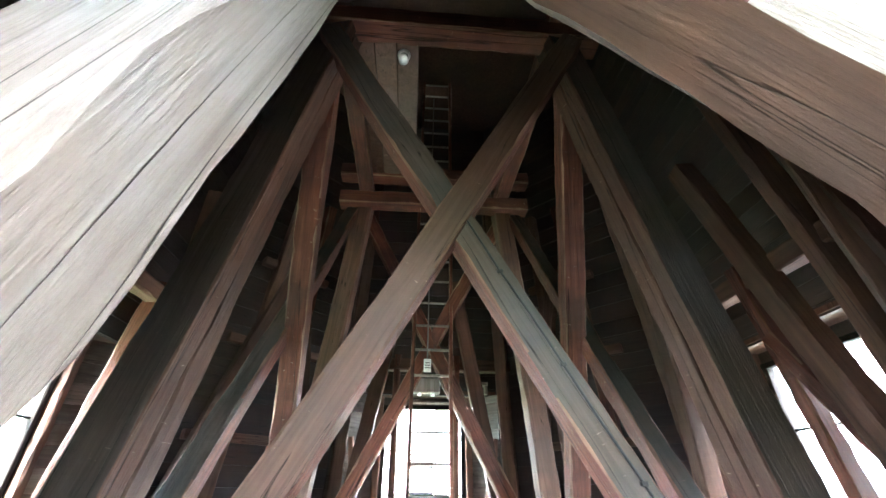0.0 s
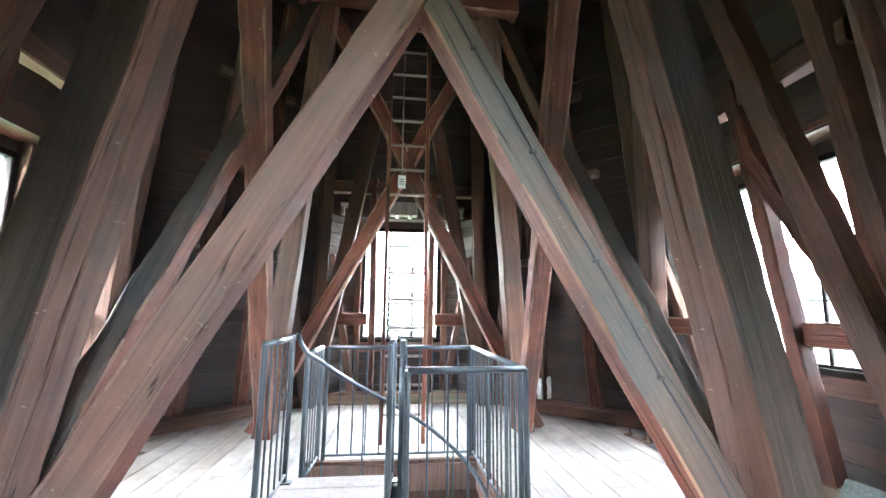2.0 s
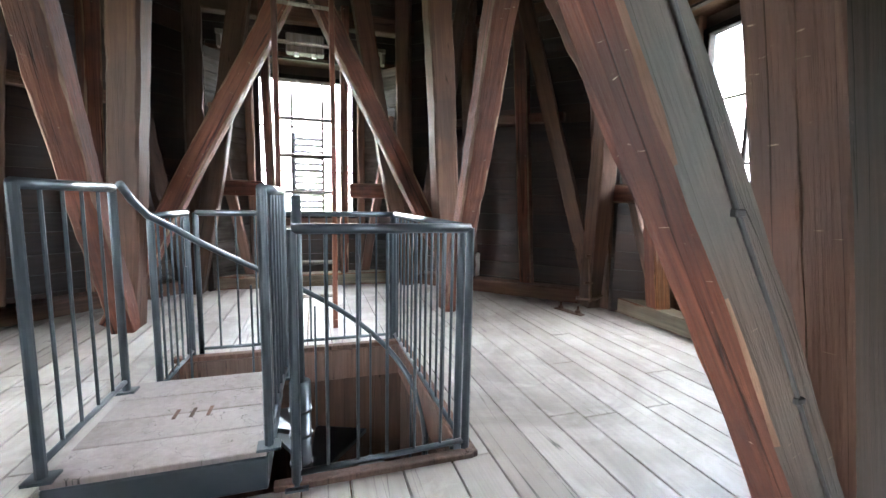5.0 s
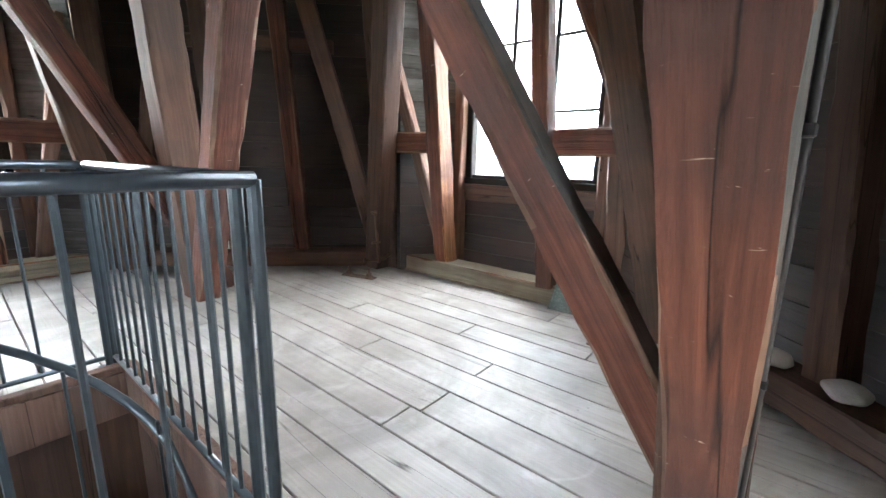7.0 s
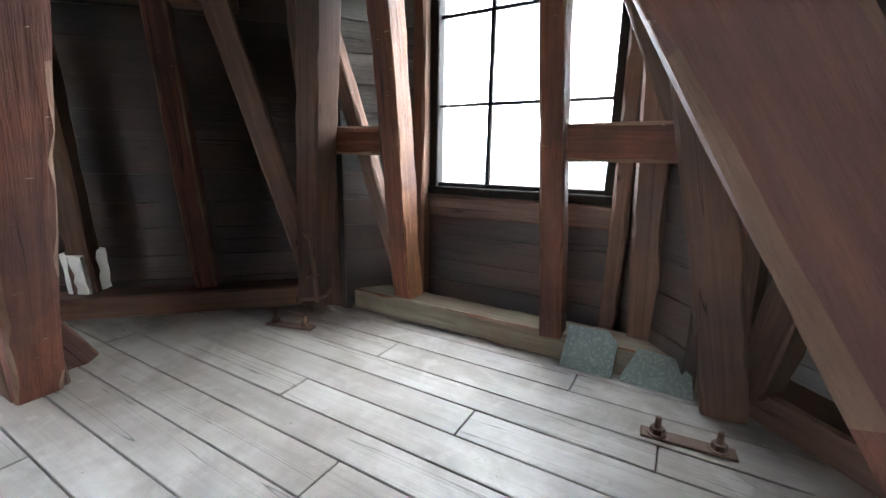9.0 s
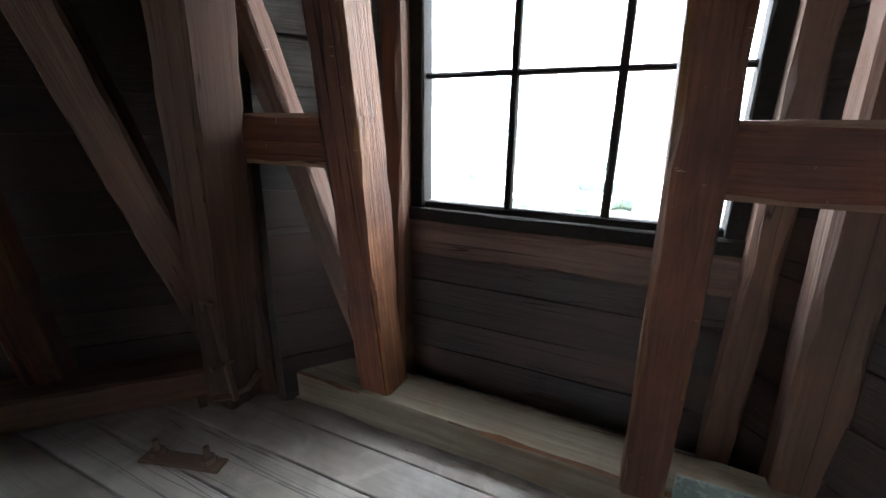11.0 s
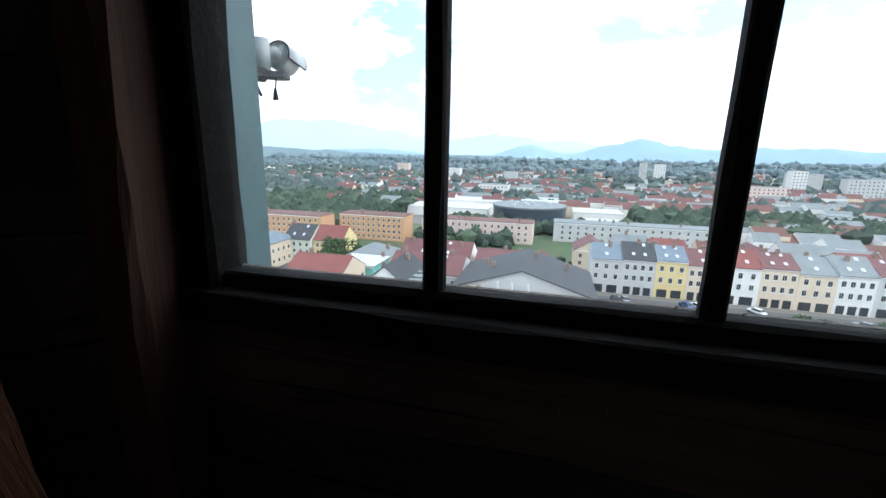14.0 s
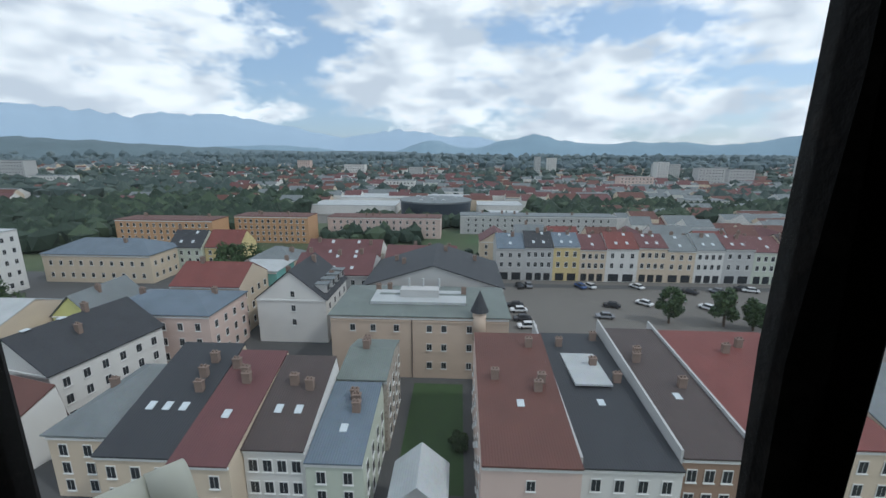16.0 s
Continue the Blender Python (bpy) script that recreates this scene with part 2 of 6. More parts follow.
GLASS, _n, _l, _b = material("old_window_glass")
_b.inputs["Base Color"].default_value = (1, 1, 1, 1)
_n.remove(_b)
_tr, _gl, _mx, _lw = _n.new("ShaderNodeBsdfTransparent"), _n.new("ShaderNodeBsdfGlossy"), _n.new("ShaderNodeMixShader"), _n.new("ShaderNodeFresnel")
_gl.inputs["Roughness"].default_value = 0.02
_tr.inputs[0].default_value = (0.93, 0.96, 0.95, 1)
_lw.inputs["IOR"].default_value = 1.35
_l.new(_lw.outputs[0], _mx.inputs[0])
_l.new(_tr.outputs[0], _mx.inputs[1])
_l.new(_gl.outputs[0], _mx.inputs[2])
_co = _n.new("ShaderNodeTexCoord")
_dn = noise_at(_n, _l, _co.outputs["Object"], 3.0, 6, 0.65)
_dr = ramp(_n, [(0.4, (0.006, 0.006, 0.006)), (0.8, (0.05, 0.05, 0.05))])
_l.new(_dn.outputs["Fac"], _dr.inputs[0])
_di, _dm = _n.new("ShaderNodeBsdfTranslucent"), _n.new("ShaderNodeMixShader")
_di.inputs[0].default_value = (0.8, 0.82, 0.8, 1)
_l.new(_dr.outputs[0], _dm.inputs[0])
_l.new(_mx.outputs[0], _dm.inputs[1])
_l.new(_di.outputs[0], _dm.inputs[2])
_l.new(_dm.outputs[0], _n["Material Output"].inputs[0])

# ---- mesh helpers ----
CX, CY = 0.86, 3.70


def put(name, bm, mat, parent=None, m=None, smooth=False):
    me = bpy.data.meshes.new(name)
    bm.to_mesh(me)
    bm.free()
    if smooth:
        me.polygons.foreach_set("use_smooth", [True] * len(me.polygons))
    for x in (mat if isinstance(mat, (list, tuple)) else [mat]):
        me.materials.append(x)
    ob = new(name, me)
    if m is not None:
        ob.matrix_world = m
    if parent is not None:
        ob.parent = parent
    return ob


def part(name, bm, mat, parent, label="", m=None, smooth=False):
    return tagged(put(name, bm, mat, parent, m, smooth), label)


def thing(name, label, category, group="", kind="", at=None):
    ob = new(name)
    ob.empty_display_size = 0.1
    if at is not None:
        ob.location = at
    return tagged(ob, label, category, group, kind)


def box_bm(sx, sy, sz, at=(0, 0, 0), bevel=0.0, bm=None):
    bm = bm or bmesh.new()
    r = bmesh.ops.create_cube(bm, size=1.0)
    bmesh.ops.scale(bm, vec=(sx, sy, sz), verts=r["verts"])
    bmesh.ops.translate(bm, vec=at, verts=r["verts"])
    if bevel:
        bmesh.ops.bevel(bm, geom=[e for e in bm.edges], offset=bevel, segments=1, affect="EDGES")
    return bm


def tube_bm(points, radius, sides=10, bm=None, closed_ends=True):
    """A round bar through points."""
    bm = bm or bmesh.new()
    pts = [Vector(p) for p in points]
    rings = []
    for i, p in enumerate(pts):
        a, b = pts[max(0, i - 1)], pts[min(len(pts) - 1, i + 1)]
        d = (b - a).normalized()
        side = d.orthogonal().normalized() if abs(d.z) > 0.95 else d.cross(Vector((0, 0, 1))).normalized()
        up = side.cross(d)
        rings.append([bm.verts.new(p + radius * (math.cos(k * math.tau / sides) * side + math.sin(k * math.tau / sides) * up)) for k in range(sides)])
    for r0, r1 in zip(rings, rings[1:]):
        for k in range(sides):
            bm.faces.new((r0[k], r0[(k + 1) % sides], r1[(k + 1) % sides], r1[k]))
    if closed_ends:
        bm.faces.new(rings[0])
        bm.faces.new(rings[-1][::-1])
    bmesh.ops.recalc_face_normals(bm, faces=bm.faces)
    return bm


def timber_bm(length, w, h, seed, wave=0.012, bevel=0.018, steps=None):
    """A hewn timber along local z from 0, w by h, with wavy faces and worn edges."""
    bm = bmesh.new()
    steps = steps or max(4, int(length / 0.11))
    rings = []
    for i in range(steps + 1):
        z = length * i / steps
        ox = wave * 1.3 * noise.noise((z * 0.55, seed, 1.7))
        oy = wave * 1.3 * noise.noise((z * 0.55, seed, 9.2))
        cut = [bevel * max(0.25, 0.75 + 1.1 * noise.noise((z * 6.5, seed, 20.0 + 5 * k)) + 0.6 * noise.noise((z * 21.0, seed, 50.0 + 5 * k))) for k in range(4)]
        base = [(-w / 2 + cut[0], -h / 2), (w / 2 - cut[1], -h / 2), (w / 2, -h / 2 + cut[1]), (w / 2, h / 2 - cut[2]), (w / 2 - cut[2], h / 2), (-w / 2 + cut[3], h / 2), (-w / 2, h / 2 - cut[3]), (-w / 2, -h / 2 + cut[0])]
        ring = []
        for k, (x, y) in enumerate(base):
            j = wave * 0.55 * noise.noise((z * 2.1, seed + k * 3.1, 4.4))
            j2 = wave * 0.55 * noise.noise((z * 2.1, seed + k * 3.1, 14.4))
            ring.append(bm.verts.new((x + ox + j, y + oy + j2, z)))
        rings.append(ring)
    for r0, r1 in zip(rings, rings[1:]):
        for k in range(8):
            bm.faces.new((r0[k], r0[(k + 1) % 8], r1[(k + 1) % 8], r1[k]))
    bm.faces.new(rings[0][::-1])
    bm.faces.new(rings[-1])
    return bm


_seed = [0.0]


def timber(name, p0, p1, w, h, mat, parent, facing=(0, 0, 1), label="", wave=0.012, bevel=0.018, front=None, top=None, edge=None, flank=None):
    """A timber from p0 to p1; h is measured along facing. front: another tone on the facing side; top: on the upper side; edge: on the arrises;
    flank: (-1 or 1, tone) on one of the two sides beside the facing one."""
    p0, p1, f = Vector(p0), Vector(p1), Vector(facing)
    d = p1 - p0
    z = d.normalized()
    y = (f - z * f.dot(z)).normalized()
    x = y.cross(z)
    m = Matrix((x, y, z)).transposed().to_4x4()
    m.translation = p0
    _seed[0] += 7.31
    bm = timber_bm(d.length, w, h, _seed[0], wave, bevel)
    rot = m.to_3x3()
    edge = edge or (CHIPPED if mat in (RED, WORN) else mat)
    bm.normal_update()
    for face in bm.faces:
        n = face.normal
        if abs(n.z) < 0.6 and max(abs(n.x), abs(n.y)) < 0.9:
            face.material_index = 3
        elif front and n.y > 0.85:
            face.material_index = 1
        elif top and (rot @ n).z > 0.4:
            face.material_index = 2
        elif flank and n.x * flank[0] > 0.85:
            face.material_index = 4
    return part(name, bm, [mat, front or mat, top or mat, edge, flank[1] if flank else mat], parent, label, m)


def side(a):
    """Maps (u along the side, d out from the centre, z) of the side that faces the angle a (degrees) to the world."""
    c, s = math.cos(radians(a)), math.sin(radians(a))

    def at(u, d, z):
        return Vector((CX + d * c - u * s, CY + d * s + u * c, z))

    return at, Vector((c, s, 0)), Vector((-s, c, 0))

# ---- the setting: octagonal tower storey ----
LEAN_IN = 0.15
WALL_D = 3.80          # apothem of the board wall at the floor
TOP_Z = 8.2
T8 = math.tan(radians(22.5))
HATCH = (-0.02, 1.60, 2.84, 4.45)   # x0, x1, y0, y1 of the stair hole


def wall_d(z):
    return WALL_D - LEAN_IN * z


def board_bm(u0, u1, u2, u3, z0, z1, thick, seed, sag=0.006):
    """A wall board: lower edge u0..u1, upper edge u2..u3, local x along it, y up the slope, z towards the room."""
    bm = bmesh.new()
    n = 6
    rows = []
    for i in range(n + 1):
        f = i / n
        a, b = u0 + (u1 - u0) * f, u2 + (u3 - u2) * f
        j0, j1 = sag * noise.noise((f * 5, seed, 0.3)), sag * noise.noise((f * 5, seed, 7.3))
        t = thick * (1 + 0.25 * noise.noise((f * 3, seed, 3.3)))
        rows.append([bm.verts.new(v) for v in ((a, z0 + 0.004 + j0, 0), (a, z0 + 0.004 + j0, t), (b, z1 - 0.004 + j1, t), (b, z1 - 0.004 + j1, 0))])
    for r0, r1 in zip(rows, rows[1:]):
        for k in range(4):
            bm.faces.new((r0[k], r0[(k + 1) % 4], r1[(k + 1) % 4], r1[k]))
    bm.faces.new(rows[0][::-1])
    bm.faces.new(rows[-1])
    bmesh.ops.recalc_face_normals(bm, faces=bm.faces)
    return bm


def prism(name, corners, thick, normal, mat, kind="structure", parent=None, label=""):
    """A plate from corners, thickened along normal."""
    bm = bmesh.new()
    nv = Vector(normal)
    a = [bm.verts.new(Vector(c)) for c in corners]
    b = [bm.verts.new(Vector(c) + nv * thick) for c in corners]
    bm.faces.new(a)
    bm.faces.new(b[::-1])
    for i in range(len(a)):
        bm.faces.new((a[i], b[i], b[(i + 1) % len(a)], a[(i + 1) % len(a)]))
    bmesh.ops.recalc_face_normals(bm, faces=bm.faces)
    ob = put(name, bm, mat, parent)
    if kind:
        ob["kind"] = kind
    if label:
        ob["label"] = label
    return ob


SLOPE = math.atan(LEAN_IN)
SIDE_NAMES = {0: "east", 45: "north_east", 90: "north", 135: "north_west", 180: "west", 225: "south_west", 270: "south", 315: "south_east"}
WIN_D = 3.66
DORMER_U = 1.16        # half width of the dormer where it leaves the sloping wall
DORMER_TOP = 2.95

pending_boards = []    # (parent, matrix, list of board outlines)
for ang, nm in SIDE_NAMES.items():
    at, out, along = side(ang)
    dormer = ang % 90 == 0
    if not dormer:
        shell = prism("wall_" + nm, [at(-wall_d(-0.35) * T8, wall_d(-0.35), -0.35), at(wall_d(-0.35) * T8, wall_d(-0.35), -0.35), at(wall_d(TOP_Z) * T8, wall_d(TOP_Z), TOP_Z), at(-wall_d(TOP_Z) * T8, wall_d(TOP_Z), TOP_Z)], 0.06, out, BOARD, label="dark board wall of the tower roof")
        spans = lambda z: [(-wall_d(z) * T8, wall_d(z) * T8)]
    else:
        d0, d1 = wall_d(DORMER_TOP), wall_d(TOP_Z)
        shell = prism("wall_" + nm, [at(-d0 * T8, d0, DORMER_TOP), at(d0 * T8, d0, DORMER_TOP), at(d1 * T8, d1, TOP_Z), at(-d1 * T8, d1, TOP_Z)], 0.06, out, BOARD, label="dark board wall above a dormer window")
        for sgn, tag in ((-1, "a"), (1, "b")):
            dl = wall_d(-0.35)
            side_wall = prism("wall_%s_%s" % (nm, tag), [at(sgn * DORMER_U, dl, -0.35), at(sgn * dl * T8, dl, -0.35), at(sgn * d0 * T8, d0, DORMER_TOP), at(sgn * DORMER_U, d0, DORMER_TOP)], 0.06, out, BOARD, label="dark board wall beside a dormer window")
        spans = lambda z: [(-wall_d(z) * T8, wall_d(z) * T8)] if z > DORMER_TOP else [(-wall_d(z) * T8, -DORMER_U), (DORMER_U, wall_d(z) * T8)]
    m = Matrix((along, (-out * LEAN_IN + Vector((0, 0, 1))).normalized(), Vector((0, 0, 0)))).transposed()
    yv = (-out * LEAN_IN + Vector((0, 0, 1))).normalized()
    zv = along.cross(yv)
    mm = Matrix((along, yv, zv)).transposed().to_4x4()
    mm.translation = at(0, wall_d(0) - 0.001, 0)
    pending_boards.append((shell, mm, zv.dot(-out), spans, ang))

cheeks = []
# dormers: cheeks, roof, wall under the window
for ang in (0, 90, 180, 270):
    at, out, along = side(ang)
    nm = SIDE_NAMES[ang]
    win_d = WIN_D if ang != 270 else 4.15
    for sgn in (-1, 1):
        c = prism("wall_%s_cheek" % nm, [at(sgn * 0.76, win_d + 0.02, -0.1), at(sgn * DORMER_U, wall_d(0) - 0.62, -0.1), at(sgn * DORMER_U, wall_d(0) - 0.62, DORMER_TOP), at(sgn * 0.76, win_d + 0.02, DORMER_TOP)], 0.05, along * sgn, BOARD, label="grey weathered boards of a dormer cheek")
        cheeks.append((c, at(sgn * DORMER_U, wall_d(0) - 0.62, 0), at(sgn * 0.76, win_d + 0.02, 0), -along * sgn, ang))
    prism("wall_%s_sill" % nm, [at(-0.80, win_d, -0.1), at(0.80, win_d, -0.1), at(0.80, win_d, 0.80), at(-0.80, win_d, 0.80)], 0.06, out, BOARD, label="dark boards under the window")
    prism("wall_%s_head" % nm, [at(-0.80, win_d, 2.80), at(0.80, win_d, 2.80), at(0.80, win_d, 3.0), at(-0.80, win_d, 3.0)], 0.06, out, BOARD, label="dark boards above the window")
    for sgn in (-1, 1):
        prism("wall_%s_jamb" % nm, [at(sgn * 0.66, win_d, 0.70), at(sgn * 0.80, win_d, 0.70), at(sgn * 0.80, win_d, 2.82), at(sgn * 0.66, win_d, 2.82)], 0.06, out, BOARD, label="dark board beside the window")
    ceil = prism("ceiling", [at(-DORMER_U - 0.05, wall_d(DORMER_TOP) - 0.02, DORMER_TOP + 0.02), at(DORMER_U + 0.05, wall_d(DORMER_TOP) - 0.02, DORMER_TOP + 0.02), at(0.85, win_d + 0.08, DORMER_TOP), at(-0.85, win_d + 0.08, DORMER_TOP)], 0.05, (0, 0, 1), BROWN, label="boarded dormer soffit")

# unseen boards added over outer thirds of the back window to cut its light
for sgn in (-1, 1):
    prism("wall_south_shutter", [side(270)[0](sgn * 0.19, 4.24, 0.94), side(270)[0](sgn * 0.70, 4.24, 0.94), side(270)[0](sgn * 0.70, 4.24, 2.84), side(270)[0](sgn * 0.19, 4.24, 2.84)], 0.04, (0, -1, 0), BOARD, label="unseen dark board added to cut the light of the back window")

# upper lid with a dark shaft above
lid = prism("ceiling", [side(a + 22.5)[0](0, wall_d(TOP_Z) / math.cos(radians(22.5)), TOP_Z) for a in range(0, 360, 45)], 0.1, (0, 0, 1), BROWN, label="dark board lid high in the tower roof")

# sub floor with the stair hole
sub = bmesh.new()
octo = [side(a + 22.5)[0](0, (WALL_D + 0.35) / math.cos(radians(22.5)), -0.06) for a in range(0, 360, 45)]
hx0, hx1, hy0, hy1 = HATCH
hole = [Vector((hx1, hy1, -0.06)), Vector((hx0, hy1, -0.06)), Vector((hx0, hy0, -0.06)), Vector((hx1, hy0, -0.06))]
ov, hv_ = [sub.verts.new(p) for p in octo], [sub.verts.new(p) for p in hole]
for i in range(8):
    j = i // 2
    sub.faces.new((ov[i], ov[(i + 1) % 8], hv_[j]) if i % 2 == 0 else (ov[i], ov[(i + 1) % 8], hv_[(j + 1) % 4], hv_[j]))
bmesh.ops.recalc_face_normals(sub, faces=sub.faces)
floor = tagged(put("floor", sub, BROWN), "worn grey wooden plank floor of a tower attic", "floor", kind="structure")
# shaft under the hatch
for nm, c, nrm in (("wall_shaft_n", [(hx0, hy1, -0.02), (hx1, hy1, -0.02), (hx1, hy1, -3), (hx0, hy1, -3)], (0, 1, 0)), ("wall_shaft_s", [(hx0, hy0, -0.02), (hx1, hy0, -0.02), (hx1, hy0, -3), (hx0, hy0, -3)], (0, -1, 0)),
                   ("wall_shaft_e", [(hx1, hy0, -0.02), (hx1, hy1, -0.02), (hx1, hy1, -3), (hx1, hy0, -3)], (1, 0, 0)), ("wall_shaft_w", [(hx0, hy0, -0.02), (hx0, hy1, -0.02), (hx0, hy1, -3), (hx0, hy0, -3)], (-1, 0, 0))):
    prism(nm, c, 0.05, nrm, BROWN, label="dark wooden lining of the stair hole")
prism("floor_lower", [(hx0, hy0, -3), (hx1, hy0, -3), (hx1, hy1, -3), (hx0, hy1, -3)], 0.05, (0, 0, -1), BROWN, label="dark floor far below the stair hole")

# ---- inner timber frame ----
frame_ob = thing("timber_frame", "massive red-brown and grey timber frame with crossed braces", "roof frame", at=(CX, CY, 0))
frame_ob.location = (0, 0, 0)


FX = 0.84   # middle of the frame across the near and far sides
for sx in (-1, 1):
    turned = (sx * 0.21, -0.98, 0)
    # Post front: its shade is put into the grey-green colour.
    timber("corner_post", (FX + sx * 1.66, 1.876, 0), (FX + sx * 0.90, 2.116, 5.0), 0.26, 0.105, POST, frame_ob, turned, "brown post with its shaded front coloured grey-green", wave=0.012, bevel=0.010, front=GREYGREEN, edge=POST)
    timber("corner_post", (FX + sx * 1.632, 1.992, 0), (FX + sx * 0.872, 2.232, 5.0), 0.24, 0.12, POST, frame_ob, turned, "brown post standing close behind another", wave=0.012, bevel=0.012, edge=POST)
    part("base_block", box_bm(0.24, 0.19, 0.11, (FX + sx * 1.52, 1.90 + 0.02 * sx, 0.053), 0.012), RED, frame_ob)
    timber("corner_post", (FX + sx * 1.52, 5.42, 0), (FX + sx * 0.92, 4.65, 5.0), 0.22, 0.24, BROWN, frame_ob, (0, 1, 0), wave=0.02, bevel=0.022)
    # crossed braces of the two flanks
    timber("brace", (FX + sx * 1.62, 1.86, 0.0), (FX + sx * 1.08, 4.66, 4.85), 0.145, 0.15, RED, frame_ob, (sx, 0, 0), "red-brown brace with flaked edges and a grey-green upper side", wave=0.018, bevel=0.015, top=GREYGREEN)
    timber("brace", (FX + sx * 1.50, 5.36, 0), (FX + sx * 0.98, 2.26, 4.5), 0.18, 0.18, RED, frame_ob, (sx, 0, 0), wave=0.015)
    # near side cross
    timber("brace", (FX + sx * 1.58, 1.90 + 0.02 * sx, 0.02), (FX - sx * 0.94, 2.0 + 0.02 * sx, 4.65), 0.17, 0.16, RED, frame_ob, (0, -1, 0), wave=0.015, bevel=0.012, front=GREYGREEN if sx > 0 else GREY)
    # far side cross
    timber("brace", (CX + sx * 1.72, 5.58, 0), (CX - sx * 1.14, 4.89, 5.3), 0.17, 0.18, RED, frame_ob, (0, 1, 0), wave=0.015)
for y, z in ((2.12, 4.95), (2.30, 5.28), (4.55, 4.95), (4.40, 5.28)):
    timber("top_beam", (FX - 1.25, y, z), (FX + 1.25, y, z), 0.2, 0.19, RED, frame_ob)
for sx in (-1, 1):
    timber("top_beam", (FX + sx * 0.92, 2.0, 5.12), (FX + sx * 0.92, 4.7, 5.12), 0.18, 0.15, RED, frame_ob)
# boards over the left half of the top opening
for k in range(3):
    bm = box_bm(0.2, 2.2, 0.035, (0, 0, 0), 0.004)
    part("top_board", bm, GREY, frame_ob, "", Matrix.Translation((0.05 + 0.21 * k, 3.35, 5.24)))

# outer frame: sole beams, corner posts, wall studs
for ang in range(0, 360, 45):
    at, out, along = side(ang)
    cat, cout, _ = side(ang + 22.5)
    fr = thing("wall_framing", "dark hewn timber framing before a board wall", "wall frame", "wall framing round the tower storey")
    q = 3.32
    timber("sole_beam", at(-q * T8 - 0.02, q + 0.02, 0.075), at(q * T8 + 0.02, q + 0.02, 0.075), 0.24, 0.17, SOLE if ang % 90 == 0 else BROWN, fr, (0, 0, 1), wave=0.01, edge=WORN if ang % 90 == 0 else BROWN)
    for s in (-1, 1):
        if ang == 270:
            continue
        if ang % 90 == 0:
            lu = 1.43 if s > 0 and ang == 0 else 1.33
            timber("leaning_post", at(s * lu, 3.12, 0.0), at(s * (lu - 0.2 * 4.6), 3.12 - 0.12 * 4.6, 4.6), 0.20, 0.20, BROWN, fr, out, wave=0.016)
        else:
            timber("leaning_post", at(s * 1.20, 3.26, 0.15), at(s * (1.20 - 0.26 * 4.4), 3.26 - 0.12 * 4.4, 4.55), 0.16, 0.15, BROWN, fr, out, wave=0.016)
    if ang != 225 and ang != 270:
        timber("corner_post", cat(0, 3.52, 0.0), cat(0, 3.52 - 0.14 * 6.5, 6.5), 0.18, 0.18, BROWN, fr, cout)
    if ang == 270:
        # back niche: a leaning stud and a shallow brace, both bleached by the window behind them
        timber("stud", (-0.135, 0.20, 0), (0.295, 0.68, 3.1), 0.235, 0.24, PALE, fr, (0, -1, 0), "bleached grey stud with deep grain", wave=0.016, bevel=0.022)
        # The brown also carries the underside's shade; the window side is bleached.
        timber("long_brace", (0.70, 0.55, 3.19), (2.30, 0.40, 1.06), 0.30, 0.22, BROWN, fr, (0, -1, 0), "brown brace, lower side shaded in its colour, with a bleached grey face and a cracked edge", wave=0.02, bevel=0.03, front=PALE, edge=PALE)
        prism("niche_floor", [at(-1.15, 3.40, 0.03), at(1.15, 3.40, 0.03), at(0.8, 4.16, 0.03), at(-0.8, 4.16, 0.03)], 0.06, (0, 0, -1), FLOOR, None, fr)
    elif ang % 90 == 0:
        us = (0.66, -0.45) if ang == 0 else (0.46, -0.46)
        for u in us:
            if ang == 0:
                d0, d1, u1 = (3.34, 2.845, 0.647) if u > 0 else (3.24, 2.80, -0.36)
                # Window-side flank: worn grain, with its lit tone put into the colour.
                timber("stud", at(u, d0, 0.15), at(u1, d1, 3.45), 0.16 if u > 0 else 0.13, 0.17 if u > 0 else 0.135, RED, fr, out, "dark red-brown stud with a worn flank, window light in its colour", wave=0.018, bevel=0.016, edge=WORN, flank=(1 if u > 0 else -1, WORN))
            else:
                timber("stud", at(u, 3.34, 0.15), at(u * 0.98, 3.34 - LEAN_IN * 3.3, 3.45), 0.10, 0.17, RED, fr, out, wave=0.016)
        for s in (-1, 1):
            u0 = us[0] if s > 0 else us[1]
            d = 3.34 - LEAN_IN * 1.2
            zt = 1.262 if s < 0 and ang == 0 else 1.285
            timber("tie_beam", at(u0 + s * (0.07 if ang or s > 0 else -0.03), d, zt), at(s * 1.32, d - 0.02, zt), 0.13, 0.19, RED, fr)
            if s > 0 or ang != 0:
                timber("stud_brace", at(s * (0.67 if ang == 0 else 0.74), 3.45 if ang else 3.40, 0.05), at(s * (1.22 if ang == 0 else 1.12), 3.24 if ang else 3.04, 2.3), 0.12, 0.10, GREY, fr, out)
            else:
                timber("knee_brace", (3.86, 2.40, 0.9), (3.66, 3.22, 2.75), 0.13, 0.13, RED, fr, out, wave=0.016)
                timber("rear_brace", (4.03, 2.53, 1.0), (3.95, 3.05, 2.2), 0.17, 0.05, BROWN, fr, out, wave=0.01)
                timber("rear_stud", at(-0.92, 3.46, 0.03), at(-0.80, 3.33, 2.94), 0.16, 0.12, BROWN, fr, out)
        timber("head_beam", at(-1.3, 3.34 - LEAN_IN * 3.2, 3.3), at(1.3, 3.34 - LEAN_IN * 3.2, 3.3), 0.16, 0.18, BROWN, fr)
